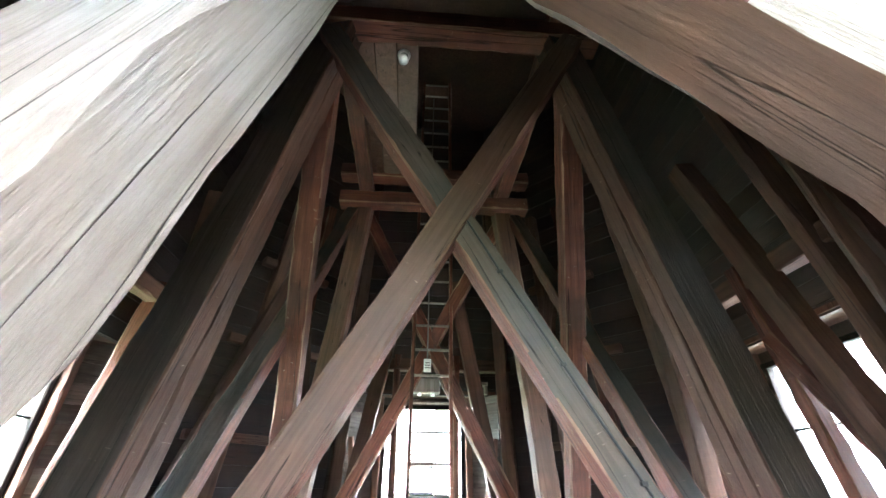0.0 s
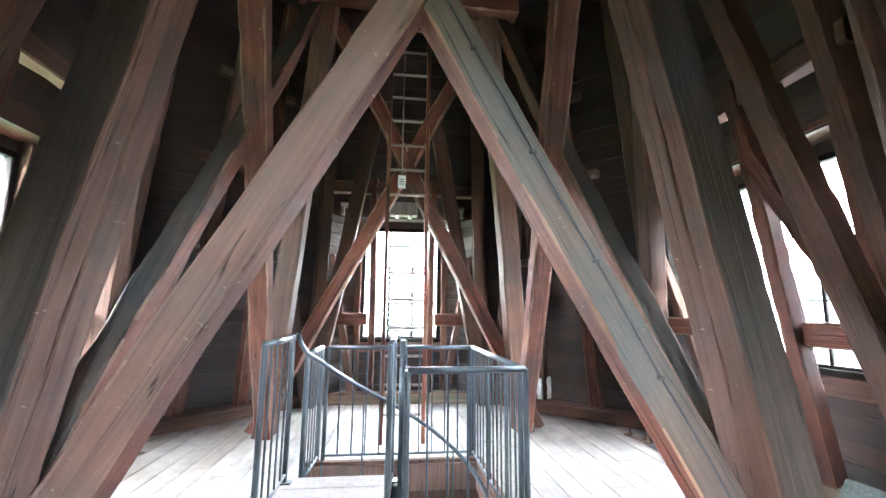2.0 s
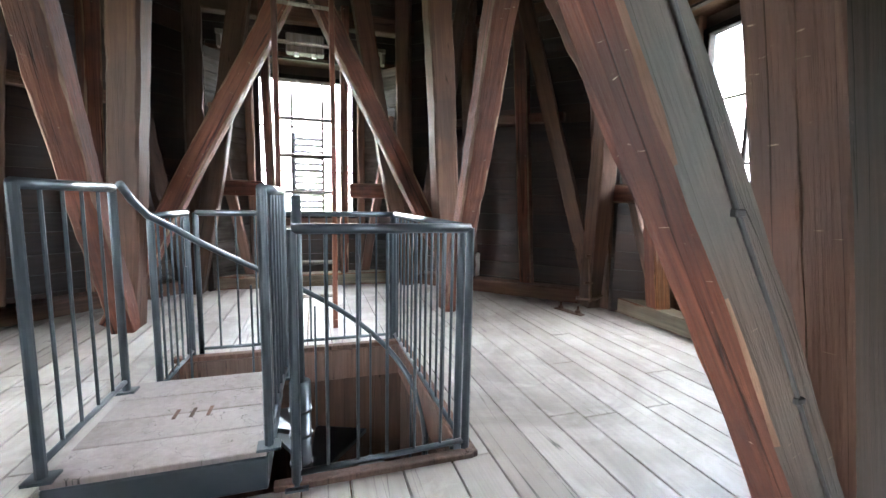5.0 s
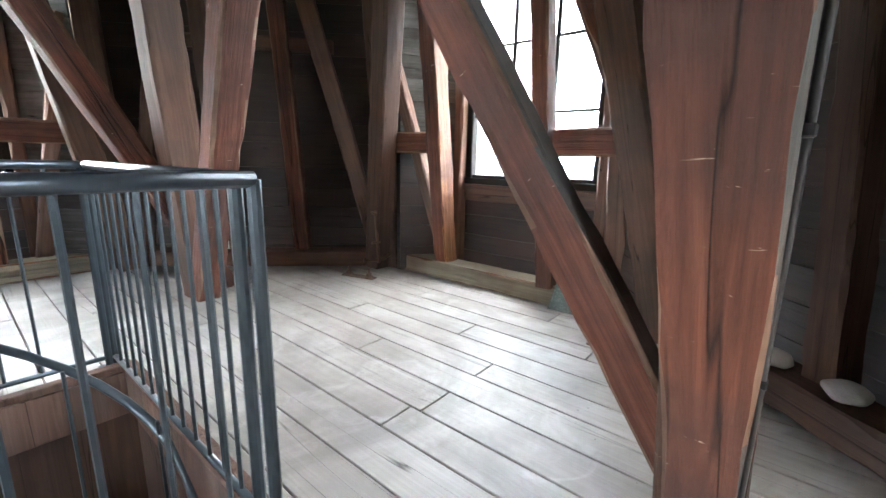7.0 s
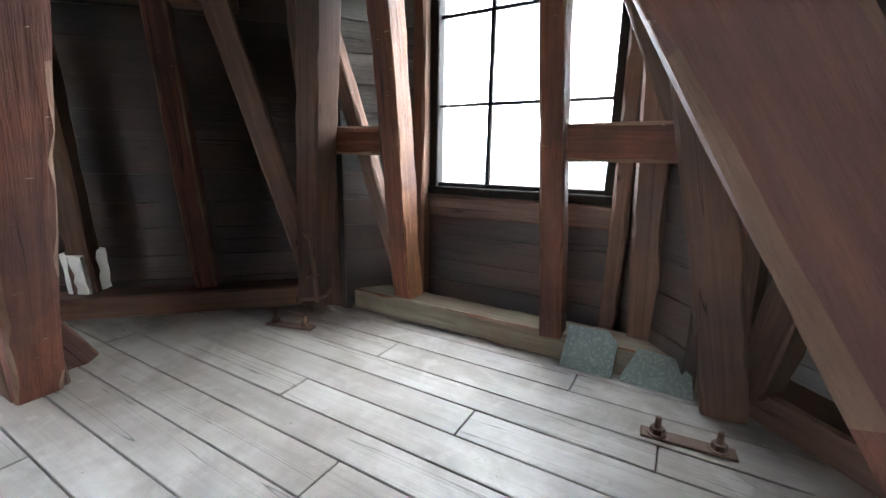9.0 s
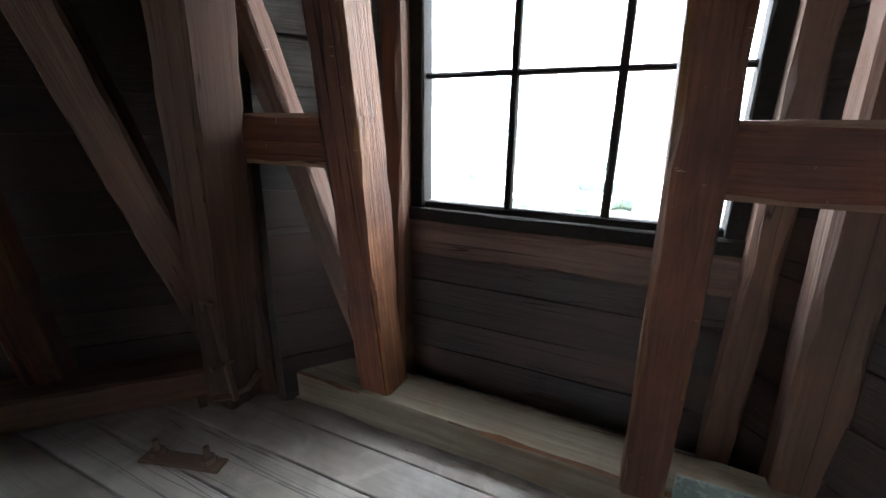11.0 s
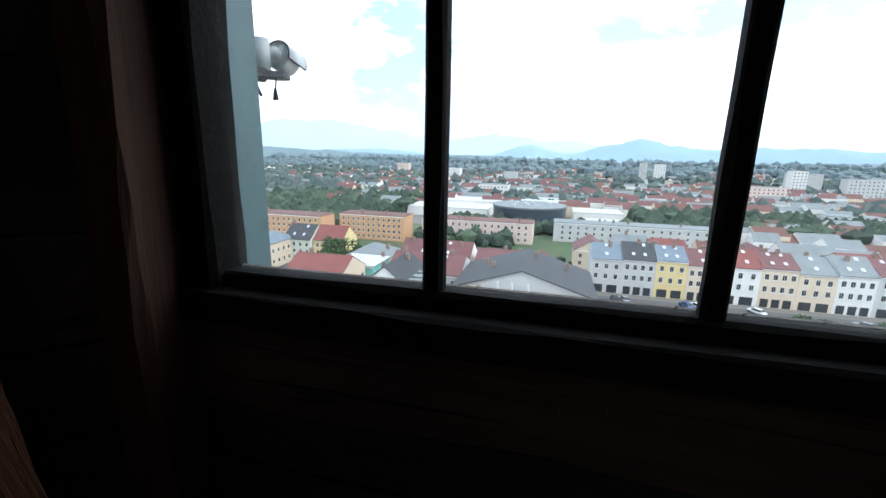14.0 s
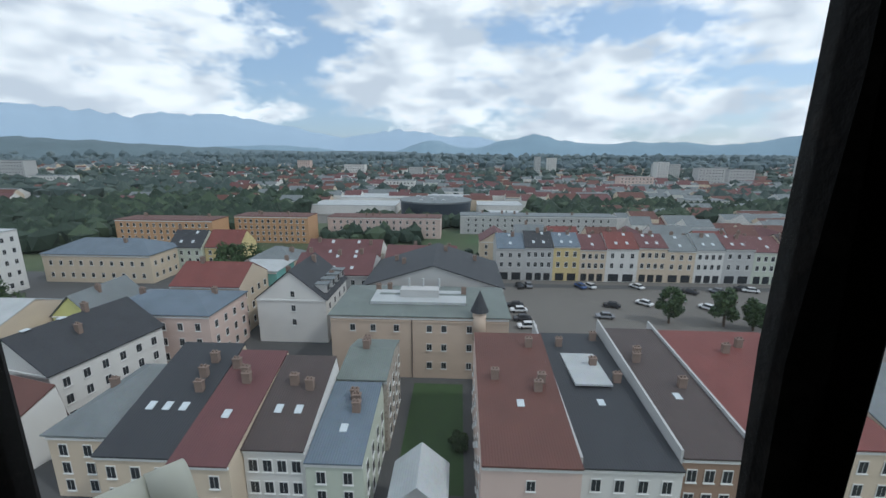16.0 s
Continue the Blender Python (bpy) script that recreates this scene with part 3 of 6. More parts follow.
        for s in (-1, 1):
            timber("jamb_post", at(s * 0.72, WIN_D - 0.07 + (0.49 if ang == 270 else 0), 0.0), at(s * 0.72, WIN_D - 0.07 + (0.49 if ang == 270 else 0), 2.95), 0.10, 0.12, BROWN, fr, out)
        nf = prism("niche_floor", [at(-1.15, 3.40, 0.03), at(1.15, 3.40, 0.03), at(0.8, WIN_D + (0.5 if ang == 270 else 0.02), 0.03), at(-0.8, WIN_D + (0.5 if ang == 270 else 0.02), 0.03)], 0.06, (0, 0, -1), FLOOR, None, fr)
    else:
        for u in (-0.38, 0.42):
            timber("stud", at(u, 3.42, 0.1), at(u * 0.6, 3.42 - LEAN_IN * 5.5, 5.6), 0.15, 0.15, BROWN if u > 0 else RED, fr, out)
        for z in (2.15, 3.3, 4.4):
            timber("cross_rail", at(-1.05 + 0.12 * z, 3.50 - LEAN_IN * z, z), at(1.05 - 0.12 * z, 3.50 - LEAN_IN * z, z), 0.12, 0.11, GREY, fr)

# ---- windows ----
def window(ang, number):
    at, out, along = side(ang)
    d = WIN_D + (0.49 if ang == 270 else 0)
    win = tagged(new("window_%d" % number), "tall old wooden window with small panes and flaking dark paint", "window", kind="structure")
    z0, z1 = 0.97, 2.78
    def bar(name, u0, za, u1, zb, w, depth, dd=0.0):
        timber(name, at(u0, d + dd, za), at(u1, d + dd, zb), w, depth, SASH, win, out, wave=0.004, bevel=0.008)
    bar("frame_side", -0.64, 0.93, -0.64, 2.82, 0.07, 0.09)
    bar("frame_side", 0.64, 0.93, 0.64, 2.82, 0.07, 0.09)
    bar("frame_head", -0.68, 2.80, 0.68, 2.80, 0.06, 0.09)
    bar("frame_sill", -0.68, 0.935, 0.68, 0.935, 0.06, 0.11, -0.008)
    bar("sash_rail", -0.61, 0.976, 0.61, 0.976, 0.036, 0.045)
    timber("window_board", at(-0.70, d - 0.03, 0.825), at(0.70, d - 0.03, 0.825), 0.05, 0.16, GREY, win)
    part("putty_edge", tube_bm([at(-0.6, d + 0.026, 0.992), at(0, d + 0.027, 0.9915), at(0.6, d + 0.026, 0.992)], 0.0045, 5), PALE, win, "pale chipped putty edge")
    for u in (-0.203, 0.203):
        bar("mullion", u, 0.96, u, 2.79, 0.033, 0.032)
    for z in (1.55, 2.15):
        bar("glazing_bar", -0.62, z, 0.62, z, 0.024, 0.03)
    for i in range(3):
        for j in range(3):
            ua, ub = -0.6 + 0.4 * i + 0.015, -0.6 + 0.4 * (i + 1) - 0.015
            za, zb = 0.97 + 0.6 * j + 0.01, 0.97 + 0.6 * (j + 1) - 0.01
            bm = bmesh.new()
            bm.faces.new([bm.verts.new(at(u, d, z)) for u, z in ((ua, za), (ua, zb), (ub, zb), (ub, za))])
            p = part("pane", bm, GLASS, win)
            p.visible_shadow = False
    # outer reveal and sill
    for s in (-1, 1):
        prism("outer_reveal", [at(s * 0.615, d + 0.03, 0.93), at(s * 0.645, d + 0.165, 0.91), at(s * 0.645, d + 0.165, 2.85), at(s * 0.615, d + 0.03, 2.85)], 0.03, along * s, TEAL, None, win)
    sill = bmesh.new()
    lines = []
    for k in range(25):
        u = -0.74 + 1.48 * k / 24
        wob = 0.004 * noise.noise((u * 4.0, number, 0.5))
        lines.append([sill.verts.new(at(u, d + dd, zz + wob)) for dd, zz in ((0.024, 0.966), (0.09, 0.949), (0.135, 0.930), (0.148, 0.923), (0.156, 0.910), (0.154, 0.885), (0.024, 0.885))])
    for l0, l1 in zip(lines, lines[1:]):
        for k in range(7):
            sill.faces.new((l0[k], l0[(k + 1) % 7], l1[(k + 1) % 7], l1[k]))
    sill.faces.new(lines[0][::-1])
    sill.faces.new(lines[-1])
    bmesh.ops.recalc_face_normals(sill, faces=sill.faces)
    part("outer_sill", sill, SILLMETAL, win, "mossy zinc ledge outside the glass", None, True)
    return win


for k, a in enumerate((0, 90, 180, 270)):
    window(a, k + 1)


# ---- stair hatch, landing and railings ----
landing = thing("stair_landing", "low wooden landing on a grey steel box beside the stair hole", "landing")
part("steel_box", box_bm(0.74, 0.83, 0.14, (0.36, 3.265, 0.075), 0.006), STEEL, landing, "dark grey steel side panels")
for k in range(4):
    part("tread_board", box_bm(0.735, 0.203, 0.026, (0.36, 2.955 + 0.207 * k, 0.159), 0.004), TREAD, landing)
# Plain bars stand in for unreadable figures on the landing.
for k in range(3):
    part("scratch_mark", box_bm(0.016, 0.09, 0.002, (0.30 + 0.07 * k, 3.26, 0.1728)), BROWN, landing, "dark bars standing for unreadable figures")
for nm, sx, sy, c in (("hatch_trim", 1.66, 0.06, (0.78, 4.44, 0.012)), ("hatch_trim", 0.055, 1.62, (1.605, 3.64, 0.012)), ("hatch_trim", 0.86, 0.05, (1.18, 2.85, 0.008))):
    tagged(put(nm, box_bm(sx, sy, 0.035, c, 0.004), GREY), "painted trim board at the edge of the stair hole", "trim", kind="structure")
for nm, sx, sy, c in (("hatch_lining", 1.58, 0.03, (0.78, 4.425, -0.13)), ("hatch_lining", 0.03, 1.58, (1.585, 3.64, -0.13))):
    tagged(put(nm, box_bm(sx, sy, 0.24, c, 0.004), GREY), "worn brown boards lining the stair hole", "trim", kind="structure")


def railing(points, height, gap, label, bottom=True, posts=None, base=0.0):
    """A steel railing along straight runs: hand rail, bottom bar, posts at the ends, thin balusters."""
    r = thing("railing", label, "railing", "railings round the stair hole")
    top = [Vector((x, y, base + height)) for x, y in points]
    part("hand_rail", tube_bm(top, 0.021, 10), STEEL, r, "", None, True)
    if bottom:
        part("bottom_rail", tube_bm([Vector((x, y, base + 0.06)) for x, y in points], 0.013, 8), STEEL, r, "", None, True)
    for (xa, ya), (xb, yb) in zip(points, points[1:]):
        a, b = Vector((xa, ya, 0)), Vector((xb, yb, 0))
        for p in (a, b):
            bm = tube_bm([p + Vector((0, 0, base)), p + Vector((0, 0, base + height))], 0.019, 10)
            box_bm(0.09, 0.07, 0.012, (p.x, p.y, base + 0.006), bm=bm)
            part("post", bm, STEEL, r)
        n = max(2, round((b - a).length / gap))
        for k in range(1, n):
            p = a.lerp(b, k / n)
            part("baluster", tube_bm([p + Vector((0, 0, base + 0.06)), p + Vector((0, 0, base + height))], 0.0075, 6), STEEL, r)
    return r


railing([(0.84, 2.84), (1.585, 2.88)], 1.06, 0.125, "grey steel railing across the front of the stair hole")
railing([(1.57, 2.95), (1.555, 4.50)], 1.06, 0.12, "grey steel railing along the side of the stair hole")
railing([(1.53, 4.50), (0.12, 4.50)], 1.06, 0.13, "grey steel railing behind the stair hole")
railing([(0.07, 4.47), (0.05, 3.86)], 1.06, 0.11, "short grey steel railing beside the stair hole")
railing([(-0.01, 2.88), (-0.01, 3.58)], 1.04, 0.15, "grey steel railing on the edge of the landing", base=0.17)
railing([(0.735, 2.88), (0.76, 3.55)], 1.04, 0.11, "grey steel railing between landing and stair hole", base=0.17)

stair = thing("spiral_stair", "grey steel spiral stair going down through the floor", "staircase")
NX, NY = 0.83, 3.60
part("newel", tube_bm([(NX, NY, -3.0), (NX, NY, 0.12)], 0.06, 16), STEEL, stair, "", None, True)
part("newel_cap", tube_bm([(NX, NY, 0.12), (NX, NY, 1.19)], 0.028, 12), STEEL, stair, "", None, True)
for z in (-0.05, -0.2, -0.38):
    part("collar", tube_bm([(NX, NY, z - 0.008), (NX, NY, z + 0.008)], 0.066, 16), STEEL, stair)
pts = []
for k in range(25):
    f = k / 24
    ang = radians(185 - 235 * f)
    r = 0.80 if f < 0.1 else 0.74
    pts.append((NX + r * math.cos(ang), NY + 0.02 + 0.74 * math.sin(ang), 1.23 - 0.05 * min(1, f * 8) - 1.75 * f ** 1.05))
part("hand_rail", tube_bm(pts, 0.019, 10), STEEL, stair, "curved grey handrail winding down", None, True)
for k in range(1, 11):
    ang = radians(170 - 34 * k)
    z = -0.19 * k
    bm = bmesh.new()
    va = [bm.verts.new((NX + rr * math.cos(ang + w), NY + rr * math.sin(ang + w), z + dz)) for dz in (0, -0.03) for rr, w in ((0.07, -0.2), (0.74, -0.27), (0.74, 0.27), (0.07, 0.2))]
    for q in ((0, 1, 2, 3), (7, 6, 5, 4), (0, 4, 5, 1), (1, 5, 6, 2), (2, 6, 7, 3), (3, 7, 4, 0)):
        bm.faces.new([va[i] for i in q])
    part("tread", bm, STEEL, stair)
    if k < 9:
        a2 = radians(185 - 34 * k)
        part("baluster", tube_bm([(NX + 0.73 * math.cos(a2), NY + 0.73 * math.sin(a2), z), (NX + 0.73 * math.cos(a2), NY + 0.73 * math.sin(a2), z + 0.95)], 0.008, 6), STEEL, stair)

# ---- ladder with its rope ----
ladder = thing("ladder", "tall narrow wooden ladder rising to the roof opening", "ladder")
for x in (0.64, 1.10):
    timber("rail", (x, 5.0, 0), (x, 5.09, 8.1), 0.045, 0.075, RED, ladder, (0, 1, 0), wave=0.004, bevel=0.006)
for k in range(26):
    # Rungs get a pale colour in place of the light on them.
    part("rung", tube_bm([(0.64, 5.0 + 0.0033 * k, 0.3 + 0.31 * k), (1.10, 5.0 + 0.0033 * k, 0.3 + 0.31 * k)], 0.017, 8), PALE, ladder)
rope = tagged(put("rope", tube_bm([(0.79, 4.335, 2.77), (0.79, 4.34, 4.2), (0.79, 4.35, 6.8)], 0.007, 6), PALE), "thin pale rope hanging beside the ladder", "rope")
hang = thing("hanging_tag", "small white tag hanging from the rope", "sign")
part("plate", box_bm(0.074, 0.010, 0.135, (0.79, 4.32, 2.715), 0.003), WHITE, hang)
for k in range(3):
    part("text_bar", box_bm(0.052, 0.003, 0.008, (0.79, 4.313, 2.74 - 0.025 * k)), BLACKIRON, hang)
lamp = thing("bulkhead_lamp", "small white round lamp on a board under the roof", "lamp")
part("base", tube_bm([(0.43, 2.55, 5.19), (0.43, 2.55, 5.22)], 0.06, 16), WHITE, lamp, "", None, True)
part("globe", tube_bm([(0.43, 2.55, 5.12), (0.43, 2.55, 5.15), (0.43, 2.55, 5.19)], 0.045, 16), WHITE, lamp, "", None, True)

# ---- cable with clips along the near brace ----
cable = thing("cable", "black cable clipped along a timber brace", "cable")
b0, b1 = Vector((0.84 + 1.58 + 0.03, 1.94, 0.0)), Vector((0.84 - 0.94 + 0.03, 2.03, 4.65))
cp = [b0.lerp(b1, f / 20) + Vector((0.004 * math.sin(f * 2.1), -0.112, 0)) for f in range(0, 14)]
part("wire", tube_bm(cp, 0.0065, 6), BLACKIRON, cable, "", None, True)
for k in range(1, 14, 2):
    part("clip", box_bm(0.03, 0.018, 0.018, cp[k], 0.003), BLACKIRON, cable)

# ---- iron on the floor ----
def bolt_plate(at, turn, label):
    th = thing("bolt_plate", label, "iron fitting", "bolt plates on the floor")
    m = pose(at[0], at[1], 0.0, 0, 0, turn)
    def add(name, bm, smooth=False):
        ob = part(name, bm, IRON, th, "", m, smooth)
    add("plate", box_bm(0.075, 0.36, 0.014, (0, 0, 0.007), 0.004))
    for s in (-0.115, 0.115):
        bm = bmesh.new()
        r = bmesh.ops.create_cone(bm, cap_ends=True, segments=6, radius1=0.03, radius2=0.03, depth=0.03)
        bmesh.ops.translate(bm, vec=(0, s, 0.029), verts=bm.verts)
        add("nut", bm)
        bm = bmesh.new()
        bmesh.ops.create_cone(bm, cap_ends=True, segments=8, radius1=0.014, radius2=0.012, depth=0.05)
        bmesh.ops.translate(bm, vec=(0.002, s, 0.067), verts=bm.verts)
        add("bolt", bm)
        bm = bmesh.new()
        bmesh.ops.create_cone(bm, cap_ends=True, segments=12, radius1=0.04, radius2=0.04, depth=0.006)
        bmesh.ops.translate(bm, vec=(0, s, 0.0165), verts=bm.verts)
        add("washer", bm)
    return th


bolt_plate((3.60, 2.52), 4, "rusty iron plate with two bolts beside the sole beam")
bolt_plate((3.56, 4.94), 16, "rusty iron plate with two bolts near a leaning post")
bolt_plate((-1.75, 4.75), -20, "rusty iron plate with two bolts on the floor in the shade")
bolt_plate((-1.85, 2.52), -5, "rusty iron plate with two bolts near the wall frame")

strap = thing("iron_strap", "rusty iron strap tying a leaning post to the sole beam", "iron strap")
at0, out0, al0 = side(0)
part("flat_bar", tube_bm([(3.862, 4.988, 0.08), (3.832, 4.978, 0.35), (3.800, 4.968, 0.62)], 0.017, 4), IRON, strap)
part("tie_bar", tube_bm([(3.78, 5.09, 0.10), (3.85, 5.00, 0.105), (3.92, 4.97, 0.115), (4.14, 5.03, 0.178)], 0.016, 6), IRON, strap)
for y, z in ((4.979, 0.30), (4.969, 0.60)):
    part("bolt", tube_bm([(3.765, y, z), (3.87, y, z)], 0.013, 8), IRON, strap)
part("pin", tube_bm([(3.785, 4.92, 0.61), (3.785, 5.01, 0.61)], 0.009, 8), IRON, strap)
part("nut", tube_bm([(3.755, 5.10, 0.10), (3.785, 5.085, 0.10)], 0.028, 6), IRON, strap)

# ---- slates, stones, box ----
def slab(name, outline, thick, mat, m, label, category, group=""):
    bm = bmesh.new()
    a = [bm.verts.new((x, y, 0)) for x, y in outline]
    b = [bm.verts.new((x * 0.985, y * 0.985, thick + 0.002 * noise.noise((x * 9, y * 9, 1)))) for x, y in outline]
    bm.faces.new(a[::-1])
    bm.faces.new(b)
    for i in range(len(a)):
        bm.faces.new((a[i], a[(i + 1) % len(a)], b[(i + 1) % len(a)], b[i]))
    ob = put(name, bm, mat, None, m)
    return tagged(ob, label, category, group)


slate = slab("slate_tile", [(-0.15, 0), (0.14, 0.0), (0.145, 0.2), (0.09, 0.255), (-0.13, 0.25)], 0.012, SLATE, pose(3.99, 3.02, 0.004, 62, 0, -90), "mossy green-grey roof slate leaning on the sole beam", "slate", "loose roof slates")
slab("slate_tile", [(-0.19, 0), (0.17, 0), (0.15, 0.12), (0.07, 0.19), (-0.12, 0.2)], 0.012, SLATE, pose(3.985, 2.66, 0.004, 58, 0, -94), "broken dark roof slate leaning on the sole beam", "slate", "loose roof slates")
def stone(at, size, label, seed):
    bm = bmesh.new()
    bmesh.ops.create_icosphere(bm, subdivisions=3, radius=1.0)
    for v in bm.verts:
        k = 1 + 0.22 * noise.noise(v.co * 1.6 + Vector((seed, 0, 0)))
        v.co = Vector((v.co.x * size[0] * k, v.co.y * size[1] * k, max(-0.6, v.co.z) * size[2] * k))
    return tagged(put("stone", bm, STONE, None, Matrix.Translation((at[0], at[1], at[2] + 0.6 * size[2])), True), label, "stone", "loose stones on the sole beams")


at315, o315, a315 = side(315)
stone(at315(0.62, 3.34, 0.16), (0.11, 0.07, 0.035), "flat pale stone lying on the sole beam", 3.0)
stone(at315(0.30, 3.36, 0.16), (0.10, 0.08, 0.04), "flat pale rounded stone on the sole beam", 8.0)
stone(at315(-0.55, 3.30, 0.16), (0.13, 0.08, 0.04), "pale flat stone on the sole beam by the wall", 12.0)
at45, o45, a45 = side(45)
box = thing("plastic_box", "white crumpled plastic box standing on the sole beam", "box")
bm = box_bm(0.2, 0.16, 0.31, (0, 0, 0.155))
bmesh.ops.subdivide_edges(bm, edges=bm.edges, cuts=5, use_grid_fill=True)
for v in bm.verts:
    v.co.x *= 1 + 0.25 * (v.co.z - 0.1)
    if v.co.z > 0.01:
        v.co += Vector((noise.noise(v.co * 14), noise.noise(v.co * 14 + Vector((5, 0, 0))), 0.7 * noise.noise(v.co * 11 + Vector((0, 9, 0))))) * 0.009
part("body", bm, WHITE, box, "", Matrix.Translation(at45(0.43, 3.43, 0.16)) @ pose(0, 0, 0, 4, -6, 25))

# ---- small things by the far window ----
at90, o90, a90 = side(90)
for s in (-1, 1):
    br = thing("bracket_shelf", "small pale wooden bracket under the dormer roof", "bracket", "brackets by the windows")
    part("shelf", box_bm(0.3, 0.16, 0.05, tuple(at90(s * 0.85, 3.18, 3.10)), 0.006), PALE, br)
    part("peg", box_bm(0.05, 0.1, 0.16, tuple(at90(s * 0.97, 3.18, 3.02)), 0.006), PALE, br)
lint = thing("lintel_block", "pale wooden block hanging over the window", "timber")
part("block", box_bm(0.44, 0.16, 0.22, tuple(at90(0.0, 3.02, 3.02)), 0.015), PALE, lint)
for s in (-1, 1):
    part("spot_base", tube_bm([at90(s * 0.1, 2.94, 2.9), at90(s * 0.1, 2.94, 2.86)], 0.03, 12), WHITE, lint)
louver = thing("louvered_turret", "slatted louver standing outside the window, backlit shade in its colour", "louver")
for k in range(18):
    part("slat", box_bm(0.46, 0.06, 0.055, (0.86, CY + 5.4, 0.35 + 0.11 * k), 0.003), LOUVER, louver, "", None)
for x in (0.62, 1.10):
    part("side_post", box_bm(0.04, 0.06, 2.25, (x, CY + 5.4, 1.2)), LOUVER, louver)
part("foot", box_bm(0.5, 0.3, 0.1, (0.86, CY + 5.4, 0.03)), GREY, louver)
part("shaft", box_bm(0.46, 0.26, 36.9, (0.86, CY + 5.4, -18.5)), GREY, louver)

# ---- outside the walked-to window ----
horn = thing("outdoor_camera_housing", "white tubular camera housing on a flaking steel arm outside the window", "camera housing")
h_back, h_front = Vector((4.925, 4.466, 1.480)), Vector((4.998, 4.464, 1.462))
h_dir = (h_front - h_back).normalized()
h_up = (Vector((0, 0, 1)) - h_dir * h_dir.z).normalized()
h_side = h_dir.cross(h_up)
part("tube", tube_bm([h_back, h_back + h_dir * 0.004, h_front - h_dir * 0.012], 0.043, 24), WHITE, horn, "", None, True)
part("rear_gland", tube_bm([h_back - h_dir * 0.02, h_back], 0.023, 18), WHITE, horn, "round pale cable gland", None, True)
part("lens_glass", tube_bm([h_front - h_dir * 0.02, h_front - h_dir * 0.008], 0.034, 16), BLACKIRON, horn, "dark front glass", None, True)
hood = bmesh.new()
for base in (h_back - h_dir * 0.004, h_front + h_dir * 0.016):
    for k in range(13):
        w = radians(-12) + radians(204) * k / 12
        for rad in (0.0475, 0.0505):
            hood.verts.new(base + rad * (math.cos(w) * h_side + math.sin(w) * h_up))
hood.verts.ensure_lookup_table()
for k in range(12):
    for q in ((2 * k, 2 * k + 2, 2 * k + 28, 2 * k + 26), (2 * k + 1, 2 * k + 27, 2 * k + 29, 2 * k + 3)):
        hood.faces.new([hood.verts[i] for i in q])
    for o in (0, 26):
        hood.faces.new([hood.verts[i + o] for i in (2 * k, 2 * k + 1, 2 * k + 3, 2 * k + 2)])
bmesh.ops.recalc_face_normals(hood, faces=hood.faces)
part("sun_shield", hood, WHITE, horn, "", None, True)
for base in (h_back - h_dir * 0.004, h_front + h_dir * 0.016):
    part("shield_edge", tube_bm([base + 0.049 * (math.cos(radians(-12 + 17 * k)) * h_side + math.sin(radians(-12 + 17 * k)) * h_up) for k in range(13)], 0.003, 5), BLACKIRON, horn, "black rubber edge")
for w in (radians(-12), radians(192)):
    rim = 0.049 * (math.cos(w) * h_side + math.sin(w) * h_up)
    part("shield_edge", tube_bm([h_back + rim, h_front + h_dir * 0.016 + rim], 0.0028, 5), BLACKIRON, horn, "black rubber edge")
cowl = tube_bm([(4.884, 4.498, 1.425), (4.884, 4.498, 1.524)], 0.029, 20)
part("junction_box", cowl, WHITE, horn, "rounded white mounting pillar", None, True)
plate_bm = bmesh.new()
ring_lo, ring_hi = [], []
arm_dir, arm_nrm = Vector((-0.74, 0.67, 0)), Vector((0.67, 0.74, 0))
for k in range(17):
    w = radians(-90 + 180 * k / 16)
    p = Vector((4.912, 4.462, 1.424)) - arm_dir * 0.042 * math.cos(w) + arm_nrm * 0.034 * math.sin(w)
    ring_lo.append(plate_bm.verts.new(p - Vector((0, 0, 0.020))))
    ring_hi.append(plate_bm.verts.new(p))
for sgn in (1, -1):
    p = Vector((4.912, 4.462, 1.424)) + arm_dir * 0.075 + arm_nrm * 0.034 * sgn
    ring_lo.append(plate_bm.verts.new(p - Vector((0, 0, 0.020))))
    ring_hi.append(plate_bm.verts.new(p))
plate_bm.faces.new(ring_hi)
plate_bm.faces.new(ring_lo[::-1])
for k in range(len(ring_lo)):
    plate_bm.faces.new((ring_lo[k], ring_lo[(k + 1) % len(ring_lo)], ring_hi[(k + 1) % len(ring_lo)], ring_hi[k]))
bmesh.ops.recalc_face_normals(plate_bm, faces=plate_bm.faces)
FLAKED = plain("flaking_grey_steel", (0.20, 0.20, 0.20), 0.6, 0.2, 0.3, 30, 0.3, (0.05, 0.04, 0.035), 0.6)
part("base_plate", plate_bm, FLAKED, horn, "grey round-ended base plate")
timber("arm", (4.885, 4.487, 1.412), (4.22, 5.09, 1.465), 0.046, 0.040, FLAKED, horn, (0, 0, 1), "flaking square steel arm", wave=0.001, bevel=0.003)
part("hanging_rod", tube_bm([(4.897, 4.455, 1.405), (4.893, 4.457, 1.372)], 0.0028, 6), IRON, horn)
tas = bmesh.new()
bmesh.ops.create_cone(tas, cap_ends=True, segments=8, radius1=0.0105, radius2=0.004, depth=0.038)
bmesh.ops.transform(tas, matrix=Matrix.Translation((4.892, 4.458, 1.354)), verts=tas.verts)
part("tassel", tas, BLACKIRON, horn, "dark frayed tassel")
